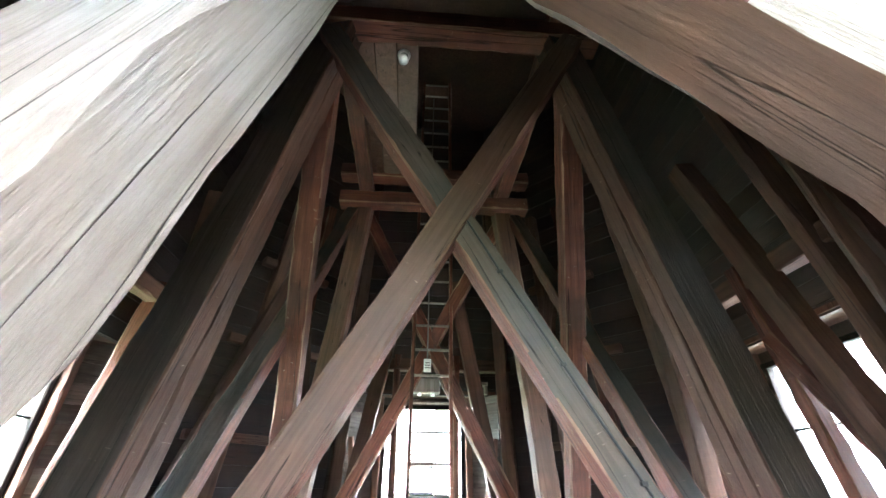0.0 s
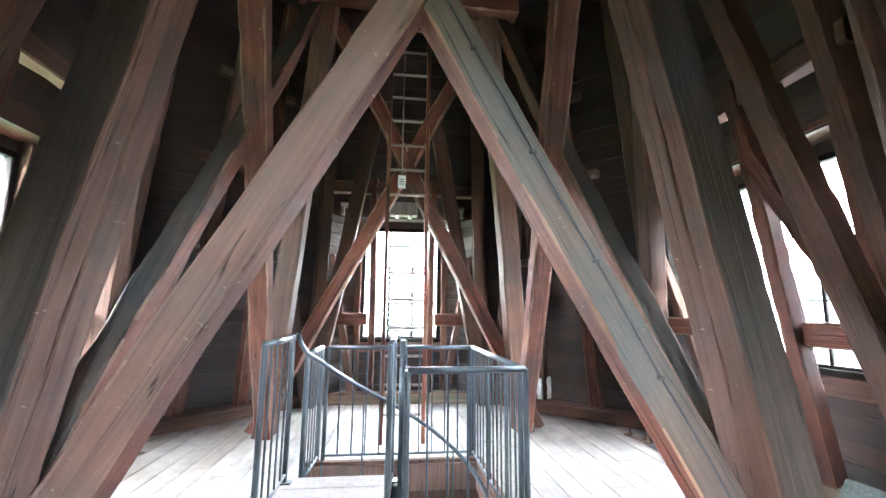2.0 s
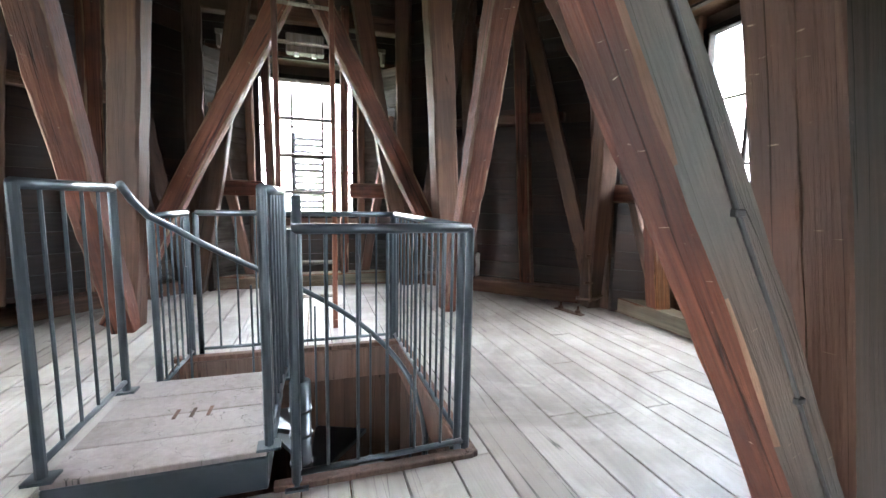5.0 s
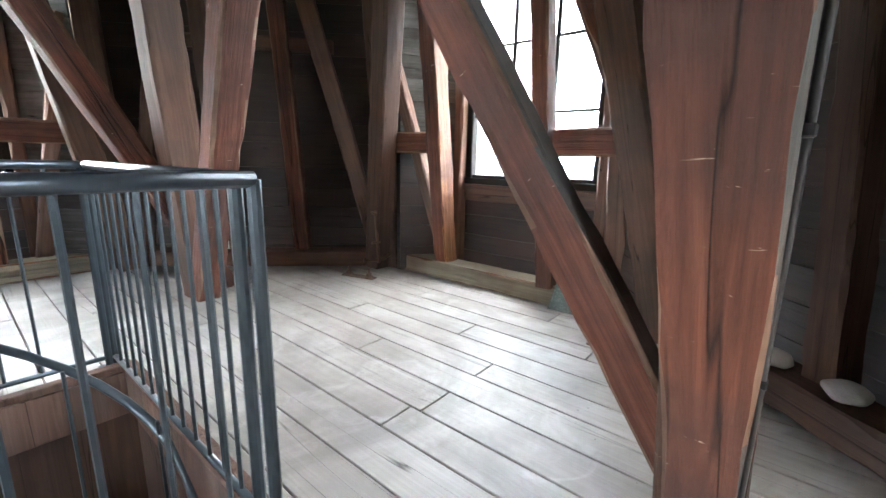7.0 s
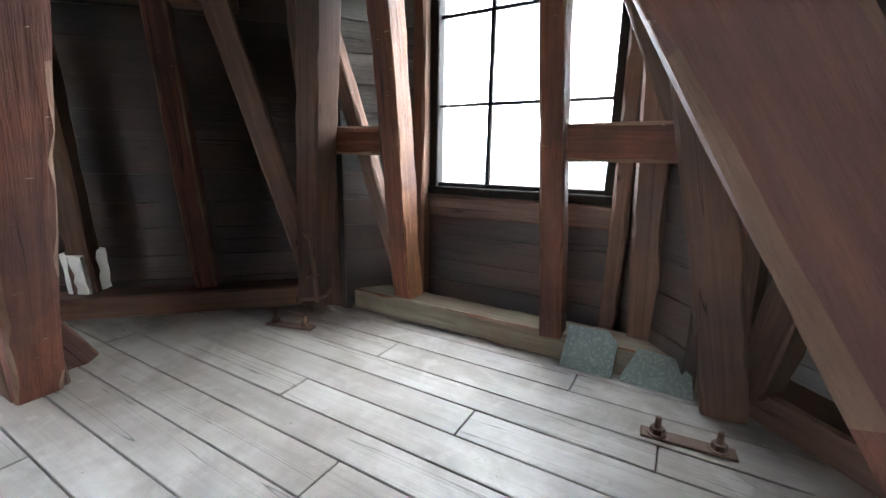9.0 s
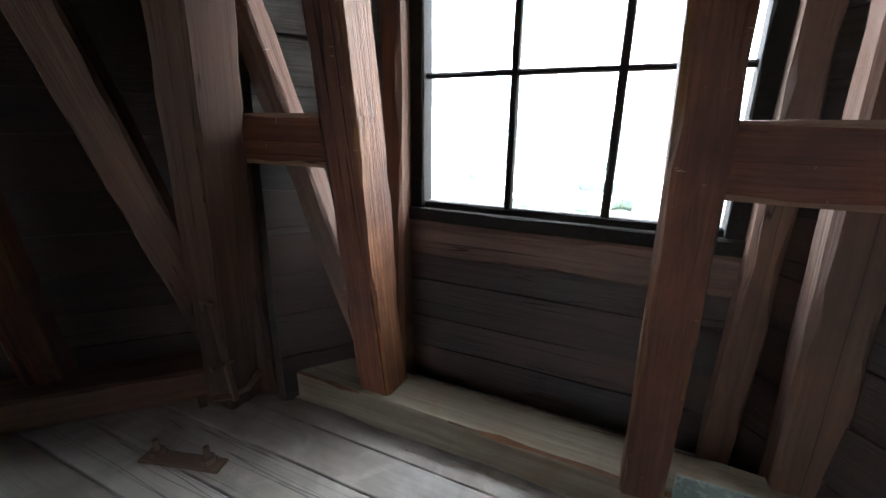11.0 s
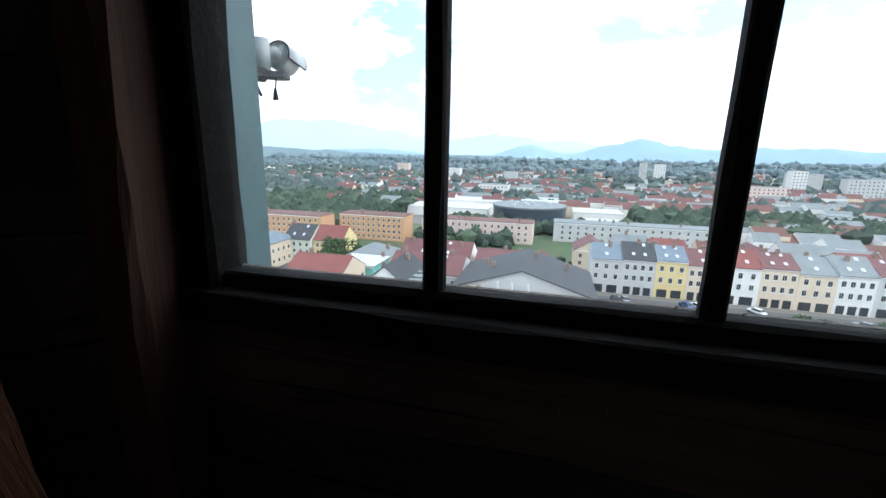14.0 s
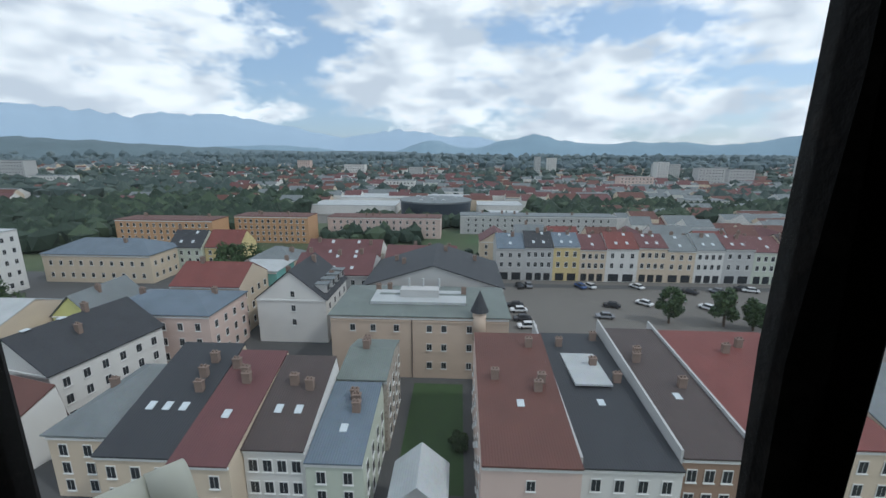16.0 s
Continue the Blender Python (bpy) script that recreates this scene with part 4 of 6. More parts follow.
for k in range(3):
    part("cable", tube_bm([(4.865 - 0.008 * k, 4.51, 1.40), (4.862 - 0.010 * k, 4.508, 1.382), (4.866 - 0.006 * k, 4.503, 1.366), (4.872 - 0.012 * k, 4.497, 1.346 + 0.008 * k)], 0.0055 - 0.001 * k, 6), BLACKIRON, horn, "black cable end")
part("wrapped_end", tube_bm([(4.74, 4.64, 1.378), (4.79, 4.59, 1.380), (4.83, 4.545, 1.392), (4.86, 4.515, 1.398)], 0.013, 8), PALE, horn, "frayed pale wrapping", None, True)
horn.matrix_world = Matrix.Translation((4.912, 4.462, 1.41)) @ Matrix.Scale(0.8, 4) @ Matrix.Translation((-4.912, -4.462, -1.415))
CREAM = plain("cream_plastic", (0.62, 0.60, 0.48), 0.45, 0, 0.06, 3)
horn2 = thing("loudspeaker_tube", "cream tubular housing fixed to the wall below the window", "loudspeaker")
part("tube", tube_bm([(4.44, 4.86, 0.535), (4.76, 4.56, 0.53), (5.06, 4.27, 0.525)], 0.085, 28), CREAM, horn2, "", None, True)
part("rim", tube_bm([(5.04, 4.29, 0.525), (5.075, 4.255, 0.5245), (5.092, 4.239, 0.524)], 0.089, 28), CREAM, horn2, "", None, True)
part("seam", box_bm(0.012, 0.12, 0.004, (0, 0, 0), 0.001), BLACKIRON, horn2, "dark slot", pose(4.83, 4.495, 0.615, 0, 0, 46))
part("wall_bracket", box_bm(0.30, 0.06, 0.06, (4.52, 4.80, 0.43), 0.004), IRON, horn2)
# outer tower skin under the window, so the brackets and sills rest on a wall
for ang in (0, 90, 180, 270):
    at, out, along = side(ang)
    for s in (-1, 1):
        prism("wall_%s_outer" % SIDE_NAMES[ang], [at(s * 0.68, WIN_D + 0.07, -0.2), at(s * 1.25, WIN_D - 0.12, -0.2), at(s * 1.25, WIN_D - 0.12, 3.0), at(s * 0.68, WIN_D + 0.07, 3.0)], 0.05, out, TEAL, label="weathered teal sheet cladding of the dormer") if ang != 270 else None
skin = bmesh.new()
lo = [skin.verts.new(side(a + 22.5)[0](0, 4.15, -0.14)) for a in range(0, 360, 45)]
hi = [skin.verts.new(side(a + 22.5)[0](0, 4.15, -37.0)) for a in range(0, 360, 45)]
for i in range(8):
    skin.faces.new((lo[i], lo[(i + 1) % 8], hi[(i + 1) % 8], hi[i]))
tower_wall = plain("tower_plaster", (0.55, 0.5, 0.4), 0.9, 0, 0.15, 0.7, 0.2)
tagged(put("wall_tower", skin, tower_wall), "plastered octagonal tower shaft below the window", "tower", kind="structure")

# ---- the town below ----
G = -37.0
random.seed(11)


def flat_mat(name, color, rough=0.85, vary=0.14, scale=0.35, second=None, amount=0.5, bump=0.15):
    return plain(name, color, rough, 0.0, vary, scale, bump, second, amount)


def roof_mat(name, color, rough=0.7, second=None):
    """Sheet or tile roofing: ribs down the slope, blotches."""
    m, n, l, b = material(name)
    co = n.new("ShaderNodeTexCoord")
    w = n.new("ShaderNodeTexWave")
    w.bands_direction = "Y"
    w.inputs["Scale"].default_value, w.inputs["Distortion"].default_value = 1.1, 0.4
    l.new(co.outputs["Object"], w.inputs["Vector"])
    big = noise_at(n, l, co.outputs["Object"], 0.35, 6, 0.6)
    fine = noise_at(n, l, co.outputs["Object"], 4.0, 4, 0.6)
    col = mixed(n, l, big.outputs["Fac"], tuple(c * 0.72 for c in color), tuple(min(1, c * 1.3) for c in color))
    col = mixed(n, l, 0.25, col, fine.outputs["Color"], "OVERLAY")
    if second:
        r = ramp(n, [(0.5, (0, 0, 0)), (0.66, (0.7, 0.7, 0.7))])
        l.new(big.outputs["Fac"], r.inputs[0])
        col = mixed(n, l, r.outputs[0], col, second)
    l.new(col, b.inputs["Base Color"])
    b.inputs["Roughness"].default_value = rough
    bp = n.new("ShaderNodeBump")
    bp.inputs["Strength"].default_value, bp.inputs["Distance"].default_value = 0.35, 0.05
    l.new(w.outputs["Fac"], bp.inputs["Height"])
    l.new(bp.outputs[0], b.inputs["Normal"])
    return m


R_RED = roof_mat("rusty_red_roof", (0.115, 0.047, 0.036))
R_BRIGHT = roof_mat("bright_red_roof", (0.165, 0.048, 0.040))
R_MAROON = roof_mat("maroon_roof", (0.125, 0.05, 0.05))
R_BROWN = roof_mat("brown_roof", (0.07, 0.053, 0.049))
R_DARK = roof_mat("anthracite_roof", (0.035, 0.038, 0.043))
R_GREY = roof_mat("grey_sheet_roof", (0.16, 0.18, 0.185))
R_BLUE = roof_mat("blue_grey_sheet_roof", (0.125, 0.16, 0.195))
R_LIGHT = roof_mat("pale_sheet_roof", (0.42, 0.44, 0.44))
R_GREEN = roof_mat("green_grey_roof", (0.15, 0.175, 0.16))
W_CREAM = flat_mat("cream_plaster", (0.60, 0.50, 0.38))
W_BEIGE = flat_mat("beige_plaster", (0.58, 0.46, 0.36))
W_WHITE = flat_mat("white_plaster", (0.66, 0.65, 0.62))
W_GREY = flat_mat("grey_plaster", (0.47, 0.47, 0.46))
W_YELLOW = flat_mat("yellow_plaster", (0.62, 0.50, 0.25))
W_LIME = flat_mat("lime_yellow_plaster", (0.62, 0.62, 0.25))
W_PINK = flat_mat("pink_plaster", (0.62, 0.48, 0.42))
W_GREEN = flat_mat("pale_green_plaster", (0.52, 0.56, 0.47))
W_TEAL = flat_mat("teal_net", (0.18, 0.42, 0.38))
W_ORANGE = flat_mat("orange_plaster", (0.50, 0.29, 0.16), second=(0.52, 0.38, 0.22))
W_OLD = flat_mat("crumbling_plaster", (0.40, 0.36, 0.31), second=(0.2, 0.15, 0.12), amount=0.8)
W_BRICK = flat_mat("brown_brick", (0.30, 0.20, 0.14))
PAVE = flat_mat("grey_square_paving", (0.15, 0.14, 0.125), 0.9, 0.15, 0.08)
ASPHALT = flat_mat("town_asphalt", (0.085, 0.085, 0.085), 0.9, 0.2, 0.1)
LAWN = flat_mat("garden_lawn", (0.045, 0.085, 0.03), 0.95, 0.3, 0.5)
GLAZING = plain("dark_window_glass", (0.03, 0.035, 0.04), 0.12, 0, 0.3, 0.5)
FRAMEW = plain("white_window_frame", (0.7, 0.7, 0.68), 0.5, 0, 0.05)
CHIM = flat_mat("sooty_brick", (0.22, 0.16, 0.13))
ROOFWIN = plain("roof_window_glass", (0.55, 0.60, 0.62), 0.15, 0, 0.15, 0.5)

_win_cache = {}


def win_mesh(w, h):
    """A casement: white frame proud of the wall, two dark panes, sill. Faces -y, centred."""
    key = (round(w, 2), round(h, 2))
    if key not in _win_cache:
        bm = bmesh.new()
        box_bm(w, 0.10, h, bm=bm)
        for f in bm.faces:
            f.material_index = 0
        n0 = len(bm.faces)
        for sx in (-1, 1):
            box_bm(w * 0.41, 0.03, h * 0.86, (sx * w * 0.225, -0.045, 0), bm=bm)
        bm.faces.ensure_lookup_table()
        for f in bm.faces[n0:]:
            f.material_index = 1
        n1 = len(bm.faces)
        box_bm(w * 1.15, 0.2, 0.08, (0, -0.06, -h / 2 - 0.04), bm=bm)
        me = bpy.data.meshes.new("window")
        bm.to_mesh(me)
        bm.free()
        me.materials.append(FRAMEW)
        me.materials.append(GLAZING)
        _win_cache[key] = me
    return _win_cache[key]


def house(name, label, x0, x1, y0, y1, eave, ridge, axis, wall, roof, near=None, flank=None, chimneys=1, skylights=0, split=0.5, group="", turn=0.0, base=G, win=(1.0, 1.5), floors=3, shop=False, bare=False):
    """A house in its own frame: x0..x1 deep, y0..y1 wide. axis: where the ridge runs. near / flank: windows in a row on the face
    towards the tower, and on the side face (+1: towards +y, -1: towards -y)."""
    cx, cy = (x0 + x1) / 2, (y0 + y1) / 2
    dx, dy = (x1 - x0) / 2, (y1 - y0) / 2
    h = thing(name, label, "house", group, at=(cx, cy, base))
    h.rotation_euler = (0, 0, radians(turn))
    bm = bmesh.new()
    if axis == "x":      # gable faces the tower
        prof = [(-dy, 0), (dy, 0), (dy, eave), (0, ridge - 0.15), (-dy, eave)]
        a = [bm.verts.new((-dx, y, z)) for y, z in prof]
        b = [bm.verts.new((dx, y, z)) for y, z in prof]
    elif axis == "y":
        rx = -dx + 2 * dx * split
        prof = [(-dx, 0), (dx, 0), (dx, eave), (rx, ridge - 0.15), (-dx, eave)]
        a = [bm.verts.new((x, -dy, z)) for x, z in prof]
        b = [bm.verts.new((x, dy, z)) for x, z in prof]
    else:
        prof = [(-dx, -dy), (dx, -dy), (dx, dy), (-dx, dy)]
        a = [bm.verts.new((x, y, 0)) for x, y in prof]
        b = [bm.verts.new((x, y, eave)) for x, y in prof]
    bm.faces.new(a)
    bm.faces.new(b[::-1])
    for i in range(len(a)):
        bm.faces.new((a[i], b[i], b[(i + 1) % len(a)], a[(i + 1) % len(a)]))
    bmesh.ops.recalc_face_normals(bm, faces=bm.faces)
    part("wall", bm, wall, h)
    # roof
    o, t = 0.35, 0.18
    rf = bmesh.new()
    def slab_quads(loops):
        for lp in loops:
            up = [rf.verts.new((x, y, z + t)) for x, y, z in lp]
            dn = [rf.verts.new((x, y, z)) for x, y, z in lp]
            rf.faces.new(up)
            rf.faces.new(dn[::-1])
            for i in range(len(lp)):
                rf.faces.new((dn[i], dn[(i + 1) % len(lp)], up[(i + 1) % len(lp)], up[i]))
    if axis == "x":
        dr = (ridge - eave) / dy * o
        slab_quads([[(-dx - o, dy + o, eave - dr), (-dx - o, 0, ridge), (dx + o, 0, ridge), (dx + o, dy + o, eave - dr)], [(-dx - o, 0, ridge), (-dx - o, -dy - o, eave - dr), (dx + o, -dy - o, eave - dr), (dx + o, 0, ridge)]])
    elif axis == "y":
        s1, s2 = (ridge - eave) / (rx + dx) * o, (ridge - eave) / max(0.5, dx - rx) * o
        slab_quads([[(-dx - o, -dy, eave - s1), (rx, -dy, ridge), (rx, dy, ridge), (-dx - o, dy, eave - s1)], [(rx, -dy, ridge), (dx + o, -dy, eave - s2), (dx + o, dy, eave - s2), (rx, dy, ridge)]])
    elif axis == "hip":
        q = min(dx, dy) * 0.98
        if dy >= dx:
            r0, r1 = (0, -dy + q, ridge), (0, dy - q, ridge)
        else:
            r0, r1 = (-dx + q, 0, ridge), (dx - q, 0, ridge)
        c = [(-dx - o, -dy - o, eave), (dx + o, -dy - o, eave), (dx + o, dy + o, eave), (-dx - o, dy + o, eave)]
        if dy >= dx:
            slab_quads([[c[0], c[1], r0], [c[1], c[2], r1, r0], [c[2], c[3], r1], [c[3], c[0], r0, r1]])
        else:
            slab_quads([[c[0], c[1], r1, r0], [c[1], c[2], r1], [c[2], c[3], r0, r1], [c[3], c[0], r0]])
    else:
        slab_quads([[(-dx - 0.2, -dy - 0.2, eave), (dx + 0.2, -dy - 0.2, eave), (dx + 0.2, dy + 0.2, eave), (-dx - 0.2, dy + 0.2, eave)]])
    bmesh.ops.recalc_face_normals(rf, faces=rf.faces)
    rob = part("roof", rf, roof, h)
    if not bare:
        part("cornice", box_bm(0.25, 2 * dy, 0.3, (-dx - 0.08, 0, eave - 0.35)), FRAMEW if wall is not W_OLD else W_GREY, h)
    # windows
    rnd = random.Random(int(abs(x0 * 13 + y0 * 7)))
    ww, wh = win
    def wins(n, length, place, rot, lo, hi, rows):
        for r in range(rows):
            z = lo + (hi - lo) * (r + 0.5) / rows
            for k in range(n):
                u = -length + 2 * length * (k + 0.5) / n
                ob = new("window", win_mesh(ww, wh))
                ob.parent = h
                ob.location = place(u, z)
                ob.rotation_euler = (0, 0, rot)
    if near:
        wins(near, dy * 0.94, lambda u, z: (-dx - 0.03, u, z), radians(-90), 3.6 if shop else 0.5, eave - 0.7, floors - (1 if shop else 0))
        if shop:
            for k in range(max(2, near - 1)):
                u = -dy * 0.92 + 2 * dy * 0.92 * (k + 0.5) / max(2, near - 1)
                part("shop_window", box_bm(0.12, dy * 1.3 / max(2, near - 1), 2.3, (-dx - 0.02, u, 1.35)), GLAZING, h)
    if flank:
        n, sg = flank
        wins(n, dx * 0.94, lambda u, z: (u, sg * (dy + 0.03), z), radians(180 if sg > 0 else 0), 0.5, eave - 0.7, floors)
    # chimneys and roof windows
    def roof_z(x, y):
        if axis == "x":
            return eave + (ridge - eave) * (1 - abs(y) / dy)
        if axis == "y":
            return eave + (ridge - eave) * ((x + dx) / (rx + dx) if x < rx else (dx - x) / max(0.5, dx - rx))
        if axis == "hip":
            return eave + (ridge - eave) * max(0.1, min((dx - abs(x)) / min(dx, dy), (dy - abs(y)) / min(dx, dy), 1))
        return eave
    for k in range(chimneys):
        x, y = rnd.uniform(-0.3, 0.7) * dx, rnd.uniform(-0.85, 0.85) * dy
        z = roof_z(x, y)
        bm = box_bm(0.6, 0.9, 1.7, (x, y, z + 0.5))
        box_bm(0.75, 1.05, 0.12, (x, y, z + 1.38), bm=bm)
        box_bm(0.2, 0.2, 0.35, (x, y - 0.22, z + 1.55), bm=bm)
        box_bm(0.2, 0.2, 0.35, (x, y + 0.22, z + 1.55), bm=bm)
        part("chimney", bm, CHIM, rob)
    for k in range(skylights):
        x = -dx + 2 * dx * (0.18 + 0.34 * (k % 2)) * (split / 0.5 if axis == "y" and split > 0.5 else 0.8)
        y = -dy * 0.7 + 1.4 * dy * ((k // 2) + 0.5) / max(1, (skylights + 1) // 2)
        z = roof_z(x, y)
        sl = math.atan2(ridge - eave, (rx + dx)) if axis == "y" else 0.0
        bm = box_bm(1.1, 0.8, 0.12)
        ob = part("roof_window", bm, ROOFWIN, rob)
        ob.matrix_local = Matrix.Translation((x, y, z + 0.22)) @ Matrix.Rotation(-sl, 4, "Y")
    return h


# near roofs towards the square
house("house", "long house with a rusty red sheet roof sloping to the tower", 37.5, 61.0, -8.2, 1.2, 10.0, 13.2, "y", W_PINK, R_RED, 1, (6, 1), 4, 2, 0.93, win=(0.9, 1.2))
house("house", "house with an anthracite roof and a pale roof terrace", 38.8, 68.0, -18.2, -8.6, 9.0, 10.8, "y", W_WHITE, R_DARK, 4, None, 4, 1, 0.9)
house("house", "house with a wide brown roof and pale fire walls", 40.0, 66.0, -26.0, -18.6, 9.5, 12.2, "y", W_BRICK, R_BROWN, 4, None, 3, 2, 0.93)
house("house", "house with a bright red roof and a large roof light", 42.0, 66.0, -42.0, -26.4, 9.5, 12.0, "y", W_CREAM, R_BRIGHT, 6, None, 4, 2, 0.93)
house("house", "white house with a grey roof and several skylights", 42.0, 60.0, -54.0, -42.4, 9.0, 12.5, "y", W_CREAM, R_GREY, 5, None, 3, 4, 0.7)
house("house", "white corner house with a dark roof", 40.0, 60.0, -68.0, -54.4, 9.5, 12.5, "y", W_WHITE, R_DARK, 5, None, 2, 4, 0.7)
for x0, x1, y, z0, z1 in ((38.6, 66, -8.4, 10.2, 12.6), (39.8, 66, -18.4, 10.4, 13.0), (41.5, 66, -26.2, 10.3, 12.9)):
    fw = bmesh.new()
    a = [fw.verts.new(v) for v in ((x0, y - 0.13, G), (x1, y - 0.13, G), (x1, y - 0.13, G + z1), (x0, y - 0.13, G + z0))]
    b = [fw.verts.new(v) for v in ((x0, y + 0.13, G), (x1, y + 0.13, G), (x1, y + 0.13, G + z1), (x0, y + 0.13, G + z0))]
    fw.faces.new(a)
    fw.faces.new(b[::-1])
    for i in range(4):
        fw.faces.new((a[i], b[i], b[(i + 1) % 4], a[(i + 1) % 4]))
    bmesh.ops.recalc_face_normals(fw, faces=fw.faces)
    tagged(put("fire_wall", fw, W_GREY), "pale plastered fire wall standing proud of the roofs", "wall", "fire walls between the roofs")
ter = thing("roof_terrace", "pale sheet-covered roof terrace on an anthracite roof", "roof terrace")
part("deck", box_bm(9.0, 4.6, 0.25, (55.5, -13.4, G + 10.45)), R_LIGHT, ter)

# near roofs on the garden's other side
house("house", "pale green house with a blue-grey sheet roof", 39.4, 51.0, 12.9, 18.8, 8.0, 10.2, "y", W_GREEN, R_BLUE, 2, (4, -1), 3, 1, 0.95)
house("house", "old crumbling house with a ribbed pale roof", 51.0, 62.0, 12.4, 18.8, 10.4, 11.4, "y", W_OLD, R_GREEN, 0, (4, -1), 2, 0, 0.6)
house("house", "white house with a brown tiled roof and skylights", 39.8, 53.0, 18.9, 25.3, 9.0, 13.0, "y", W_WHITE, R_BROWN, 4, None, 2, 4, 0.9)
house("house", "cream house with a maroon roof", 37.4, 53.5, 25.4, 31.4, 9.0, 13.2, "y", W_CREAM, R_MAROON, 2, None, 3, 2, 0.93)
house("house", "cream house with a steep anthracite roof and skylights", 38.2, 54.5, 31.5, 39.5, 9.0, 13.6, "y", W_CREAM, R_DARK, 3, None, 3, 6, 0.93)
house("house", "low corner house with a grey hipped roof", 42.0, 57.0, 39.6, 48.5, 8.0, 10.6, "hip", W_CREAM, R_GREY, 3, (4, 1), 1)
house("house", "long white house with an anthracite roof and a row of skylights", 53.4, 70.4, 56.3, 70.3, 9.0, 13.4, "x", W_WHITE, R_DARK, 1, (6, -1), 3, 2, turn=-12)
house("house", "small white house with a rusty red lean-to roof", 43.6, 51.4, 55.2, 66.0, 5.6, 9.2, "y", W_WHITE, R_RED, 3, None, 0, 0, 0.93, turn=-14, floors=2)
house("house", "small white house with a grey roof", 40.5, 48.0, 67.5, 77.0, 6.0, 8.4, "y", W_WHITE, R_GREY, 3, None, 0, 1, 0.9, turn=-14, floors=2)
house("house", "pink house with a blue-grey hipped sheet roof", 71.0, 84.0, 47.6, 68.0, 10.0, 12.2, "hip", W_PINK, R_BLUE, 6, (4, -1), 2)
house("house", "cream house with a red roof", 84.4, 97.0, 49.0, 64.0, 11.0, 14.5, "y", W_CREAM, R_BRIGHT, 4, (4, -1), 2)
house("house", "house wrapped in a teal scaffold net", 97.4, 108.0, 47.0, 58.0, 10.5, 12.0, "hip", W_TEAL, R_LIGHT, 0, None, 1)
house("house", "white gabled house with dormers on its dark roof", 82.0, 97.0, 30.2, 44.4, 9.5, 15.3, "x", W_WHITE, R_DARK, 0, (4, -1), 3)
for k in range(4):
    dm = thing("roof_dormer", "grey sheet dormer on the gabled house", "dormer", "dormers of the gabled house")
    part("body", box_bm(1.9, 2.4, 1.7, (84.5 + 3.6 * k, 31.6, G + 11.2)), W_GREY, dm)
    part("cap", box_bm(2.2, 2.8, 0.16, (84.5 + 3.6 * k, 31.5, G + 12.12)), R_GREY, dm)
    ob = part("window", box_bm(1.1, 0.1, 1.1, (84.5 + 3.6 * k, 30.36, G + 11.2)), GLAZING, dm)
for z in (4.5, 7.5, 10.5):
    ob = new("window", win_mesh(0.9, 1.4))
    ob.location, ob.rotation_euler = (81.95, 36.9, G + z), (0, 0, radians(-90))
    ob.parent = bpy.data.objects["roof_dormer"]
house("house", "lime yellow gabled house", 78.0, 92.0, 76.0, 84.0, 6.5, 10.5, "x", W_LIME, R_GREY, 2, None, 1)
house("house", "low house with a pale sheet roof", 68.0, 84.0, 84.5, 98.0, 7.5, 10.5, "y", W_CREAM, R_LIGHT, 4, None, 1)
house("house", "grey-white office block with rows of windows", 93.0, 112.0, 126.0, 150.0, 17.0, 17.0, "flat", W_WHITE, R_LIGHT, 8, (7, -1), 1, floors=5)
house("house", "beige house with a blue-grey hipped roof", 118.0, 133.0, 94.0, 127.0, 8.5, 12.0, "hip", W_CREAM, R_BLUE, 10, (5, -1), 2, floors=2)
house("house", "house with a black roof", 130.0, 141.0, 86.0, 97.0, 8.5, 13.0, "y", W_GREEN, R_DARK, 4, None, 1, 3)
house("house", "cream house with a red tiled roof", 131.0, 142.0, 74.0, 85.6, 8.5, 13.0, "y", W_YELLOW, R_BRIGHT, 4, None, 1)
house("apartment_block", "long orange apartment block with a flat red roof", 163.0, 175.0, 102.0, 142.0, 11.5, 11.5, "flat", W_ORANGE, R_RED, 14, None, 3, floors=4)
house("apartment_block", "long orange apartment block with a flat red roof", 176.0, 188.0, 68.0, 100.0, 11.5, 11.5, "flat", W_ORANGE, R_RED, 12, None, 3, floors=4)
house("apartment_block", "long pinkish apartment block with a flat roof", 190.0, 202.0, 12.0, 64.0, 9.5, 9.5, "flat", W_PINK, R_RED, 16, None, 4, floors=3)
house("apartment_block", "long pale apartment block with a flat roof", 203.0, 215.0, -72.0, 3.0, 9.0, 9.0, "flat", W_GREY, R_GREY, 20, None, 5, floors=3)
# the large beige house before the square
big = house("house", "large beige house with small windows and a flat sheet roof", 69.4, 85.0, -5.0, 25.3, 11.4, 12.6, "hip", W_BEIGE, R_GREEN, 0, None, 3)
for y in (21.5, 18.0, 14.0, 8.4, 5.9, 1.6):
    for z in (9.3, 5.9, 2.5):
        if y > 10 and z < 9:
            continue
        ob = new("window", win_mesh(0.95, 1.3))
        ob.parent, ob.location, ob.rotation_euler = big, (-7.83, y - 10.15, z), (0, 0, radians(-90))
part("string_course", box_bm(0.2, 30.3, 0.25, (-7.85, 0, 10.5)), W_BEIGE, big)
part("drain_pipe", tube_bm([(-7.9, 1.2, 0), (-7.9, 1.2, 11.2)], 0.08, 8), R_BROWN, big)
part("gate", box_bm(0.3, 1.8, 2.4, (-7.75, -10.3, 1.2)), R_BROWN, big)
part("roof_deck", box_bm(6.5, 17.0, 0.5, (-1.0, 0.5, 12.45)), R_LIGHT, big)
